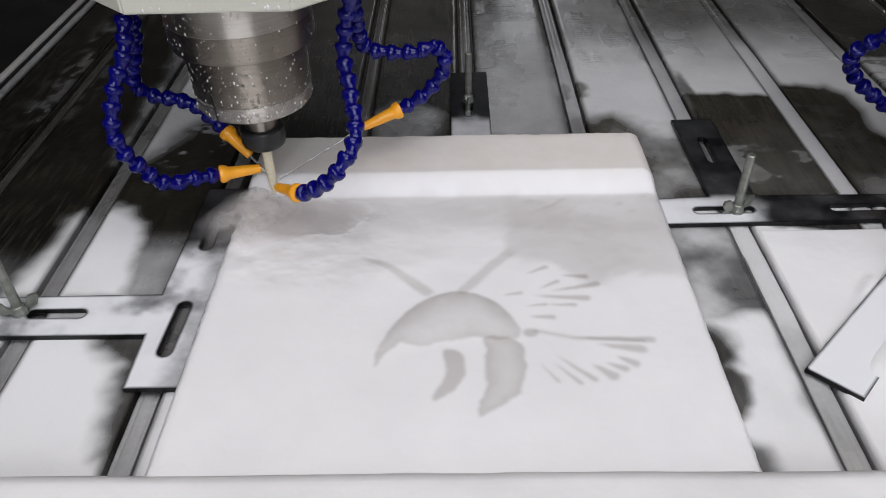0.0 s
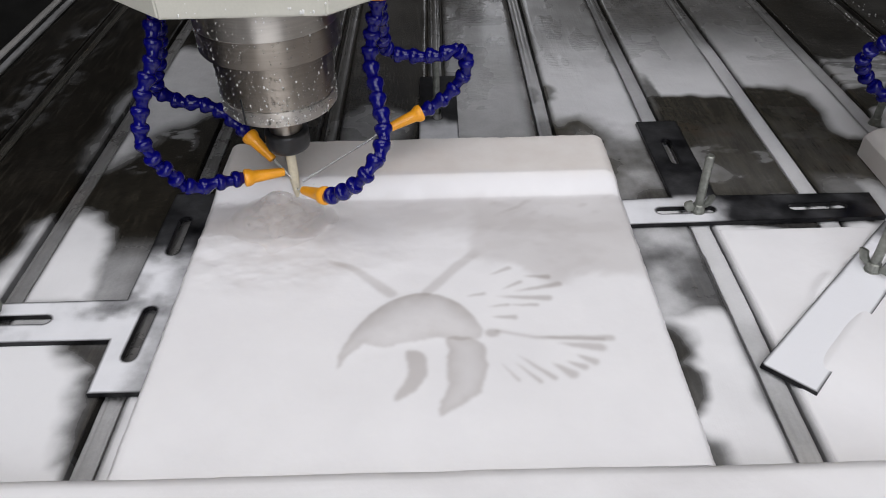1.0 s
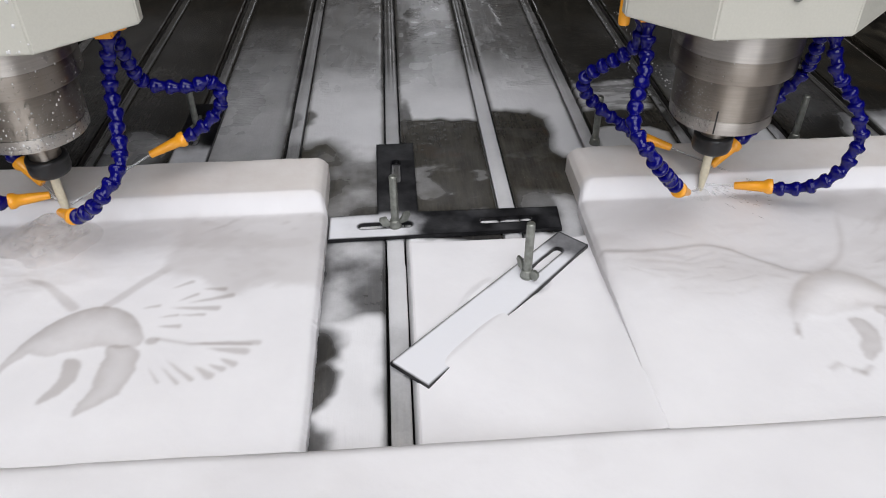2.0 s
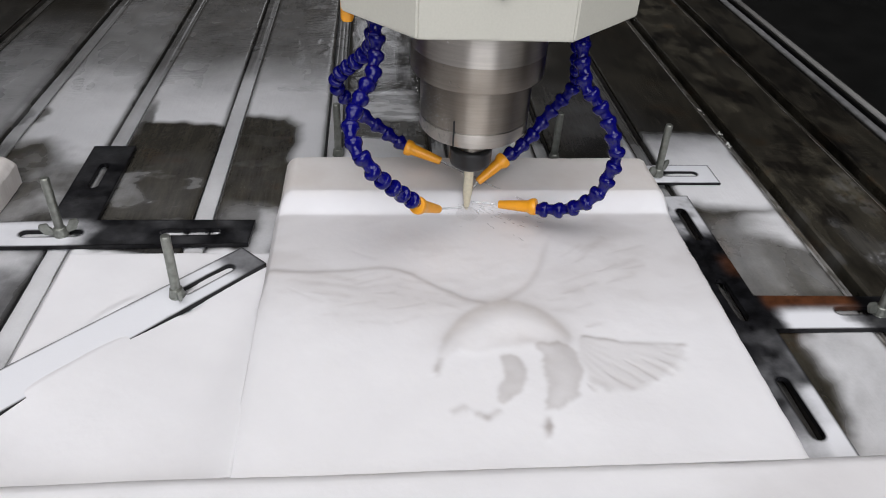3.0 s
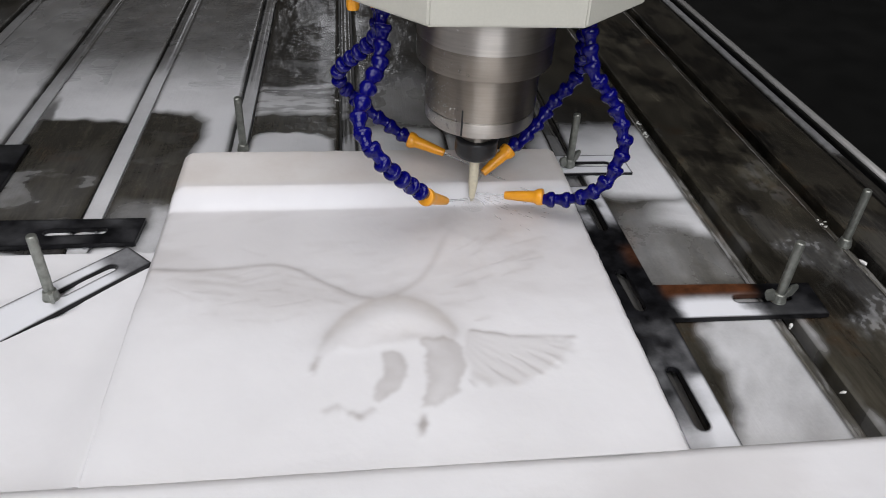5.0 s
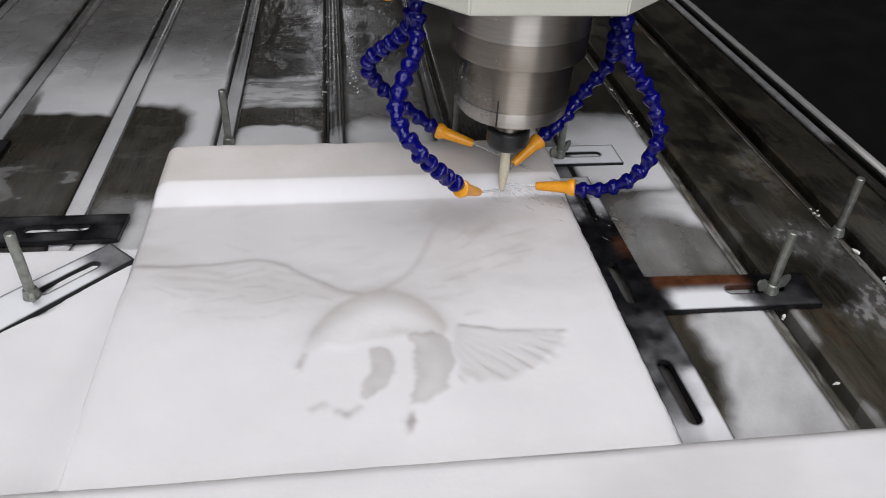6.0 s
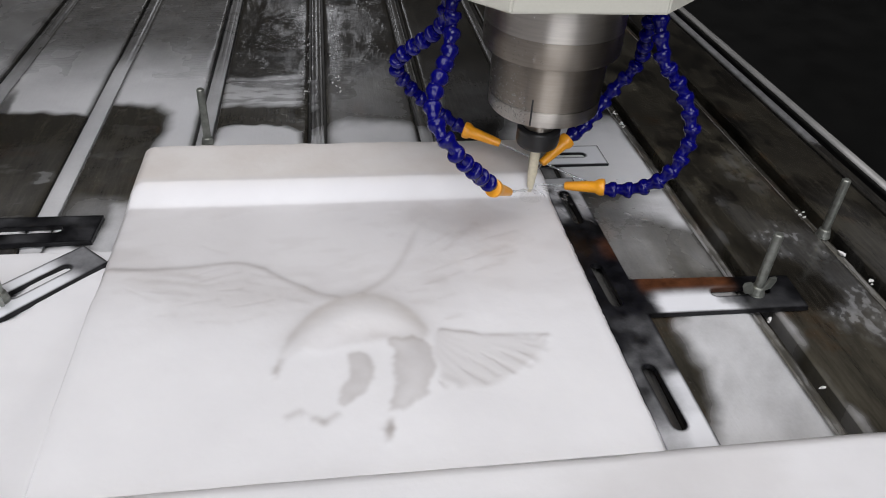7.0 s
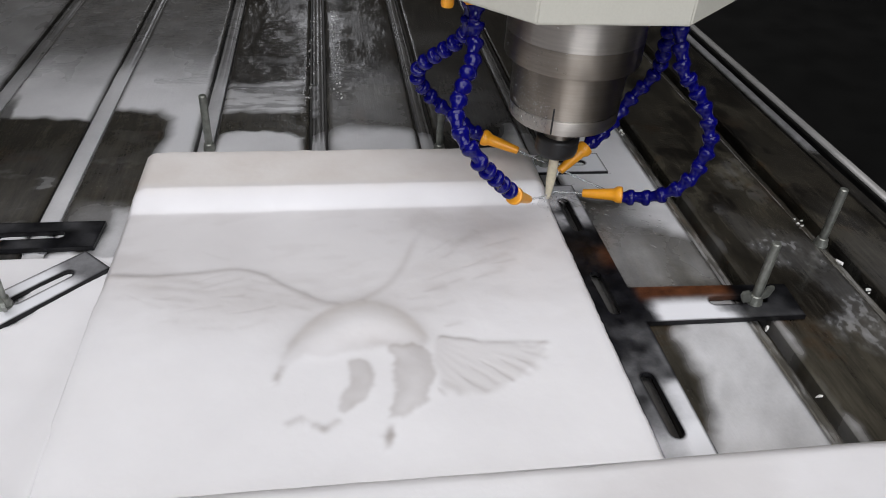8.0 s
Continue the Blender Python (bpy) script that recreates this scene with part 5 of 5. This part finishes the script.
                q[fade] = (0.50 if house_up else 0.32) * (1 - f * f)
                row.append(q)
            rows.append(row)
        for a, b in zip(rows, rows[1:]):
            for j in range(turns):
                foam.faces.new((a[j], b[j], b[(j + 1) % turns], a[(j + 1) % turns]))
        tagged(part("splash_foam", foam, FOAM, head, "milky foam thrown up by the cutter", True), kind="stuff")
    tagged(part("splash_drops", bm, DROP, head, "droplets thrown up round the cutter", True), kind="stuff")
    return head


HEAD_1_HOSES = [
    ([(-0.087, 0.0, 0.203), (-0.088, -0.020, 0.170), (-0.099, -0.035, 0.145), (-0.105, -0.045, 0.115), (-0.100, -0.050, 0.098), (-0.080, -0.040, 0.061), (-0.061, -0.030, 0.058), (-0.035, -0.018, 0.055)], (-0.006, -0.007, 0.053), (0.0, -0.002, 0.040)),
    ([(-0.087, 0.012, 0.203), (-0.098, 0.025, 0.160), (-0.118, 0.042, 0.112), (-0.104, 0.045, 0.098), (-0.072, 0.040, 0.093), (-0.045, 0.028, 0.077), (-0.038, 0.024, 0.070)], (-0.019, 0.012, 0.054), (-0.003, 0.003, 0.040)),
    ([(0.086, 0.0, 0.203), (0.077, 0.0, 0.158), (0.082, -0.021, 0.136), (0.087, -0.054, 0.113), (0.074, -0.076, 0.093), (0.050, -0.071, 0.072), (0.035, -0.060, 0.063)], (0.015, -0.040, 0.055), (0.003, -0.008, 0.035)),
    ([(0.086, 0.014, 0.203), (0.085, 0.040, 0.157), (0.092, 0.055, 0.133), (0.130, 0.055, 0.131), (0.152, 0.053, 0.135), (0.156, 0.057, 0.113), (0.135, 0.050, 0.090), (0.112, 0.044, 0.079)], (0.082, 0.032, 0.070), (0.006, 0.002, 0.036)),
]
HEAD_2_HOSES = [
    ([(-0.083, 0.0, 0.203), (-0.085, -0.015, 0.170), (-0.095, -0.038, 0.154), (-0.105, -0.065, 0.138), (-0.092, -0.084, 0.115), (-0.076, -0.078, 0.096), (-0.059, -0.066, 0.075), (-0.049, -0.059, 0.063)], (-0.030, -0.037, 0.045), (-0.006, -0.008, 0.028)),
    ([(-0.086, 0.008, 0.203), (-0.088, 0.008, 0.177), (-0.101, 0.025, 0.156), (-0.121, 0.052, 0.126), (-0.107, 0.066, 0.095), (-0.074, 0.060, 0.069), (-0.052, 0.053, 0.057)], (-0.022, 0.042, 0.049), (0.058, 0.004, 0.026)),
    ([(0.084, 0.012, 0.203), (0.092, 0.025, 0.159), (0.098, 0.042, 0.130), (0.077, 0.042, 0.099), (0.062, 0.034, 0.081), (0.033, 0.019, 0.062)], (0.010, 0.008, 0.046), (0.002, 0.002, 0.036)),
    ([(0.083, -0.006, 0.203), (0.084, -0.025, 0.166), (0.106, -0.037, 0.135), (0.119, -0.046, 0.101), (0.106, -0.048, 0.066), (0.090, -0.040, 0.047), (0.074, -0.032, 0.040), (0.057, -0.024, 0.039)], (0.028, -0.012, 0.034), (0.004, -0.002, 0.030)),
]
FRONT = (170, 370)
head_one = carving_head("cream carving head with stainless spindle, blue hoses, beaded with water", HEAD_1_HOSES,
                        [(380, 0.0562, *FRONT, 0.175, 0.235, 0.0004, 0.0016), (800, 0.0472, *FRONT, 0.120, 0.170, 0.0004, 0.0017)], 3, 0.009, 0.0035, [(0.052, 0.004, -0.008, -0.034), (0.042, 0.006, -0.014, -0.022), (0.024, 0.009, -0.016, -0.006)], 0.006, 1)
head_two = carving_head("cream carving head with dry stainless spindle and blue coolant hoses", HEAD_2_HOSES,
                        [(160, 0.0562, 180, 250, 0.165, 0.21, 0.0002, 0.0008), (700, 0.0472, 180, 238, 0.112, 0.160, 0.0002, 0.0008)], 4, heaps=[(0.013, 0.006, 0.001, -0.003)])

# ---- the gantry that carries both heads ----
gantry = tagged(new("gantry"), "cream steel gantry over the bed carrying both carving heads", "gantry", kind="structure")
part("beam", box_bm(-1.55, 1.65, 0.352, 0.41, 0.42, 0.50, 0.006), CREAM, gantry)
for z in (0.437, 0.483):
    part("linear_rail", box_bm(-1.50, 1.60, 0.3335, 0.3515, z - 0.009, z + 0.009, 0.002), RAIL, gantry)
for x in (-1.62, 1.72):
    part("column", box_bm(x - 0.07, x + 0.07, 0.345, 0.43, -0.86, 0.53, 0.006), CREAM, gantry)

# ---- stone chips on the bed ----
rng = random.Random(8)
chips = [(0.7120, 0.1080, 0.0036), (0.7095, 0.1045, 0.0020), (0.7145, 0.0330, 0.0030), (0.8250, 0.1880, 0.0036), (0.8295, 0.1480, 0.0030), (0.8270, 0.1440, 0.0018)]
for cx, cy, long, count in ((0.7045, 0.446, 0.008, 14), (0.7050, 0.476, 0.005, 8), (0.7035, 0.540, 0.006, 6), (0.8215, 0.252, 0.008, 10)):
    chips += [(cx + 0.0018 * rng.gauss(0, 1), cy + long * rng.gauss(0, 1), 0.0007 + 0.0020 * rng.random() ** 2) for k in range(count)]
for x, y, r in chips:
    bm = bmesh.new()
    bmesh.ops.create_icosphere(bm, subdivisions=1, radius=1.0)
    for q in bm.verts:
        q.co *= rng.uniform(0.45, 1.3)
    sunk = -0.0040 if abs((x - SLOT0) / PITCH - round((x - SLOT0) / PITCH)) * PITCH < HALF else 0.0
    bmesh.ops.transform(bm, matrix=Matrix.Translation((x, y, sunk + r * 0.35)) @ Matrix.Rotation(rng.uniform(0, 3.1), 4, "Z") @ Matrix.Diagonal((r * rng.uniform(0.7, 1.1), r * 0.62, r * 0.55, 1)), verts=bm.verts)
    tagged(part("stone_chip", bm, CHIP), "small white chip of cut stone on the bed", "stone chip", "stone chips on the bed")


# ---- what moves ----
GAP = 0.634
TRAVEL = [(0.0, 0.2200), (1.0, 0.2710), (1.5, 0.2945), (1.8, 0.3065), (2.1, 0.3220), (3.3, 0.3840), (4.0, 0.4190), (4.5, 0.4440), (5.0, 0.4680), (6.5, 0.5270), (7.0, 0.5490), (7.3, 0.5610), (7.5, 0.5670), (8.0, 0.5665)]


def motions():
    walk(head_two, [(t, pose(x, 0.27, 0)) for t, x in TRAVEL])
    walk(head_one, [(t, pose(x - GAP, 0.27, 0)) for t, x in TRAVEL])


motions()
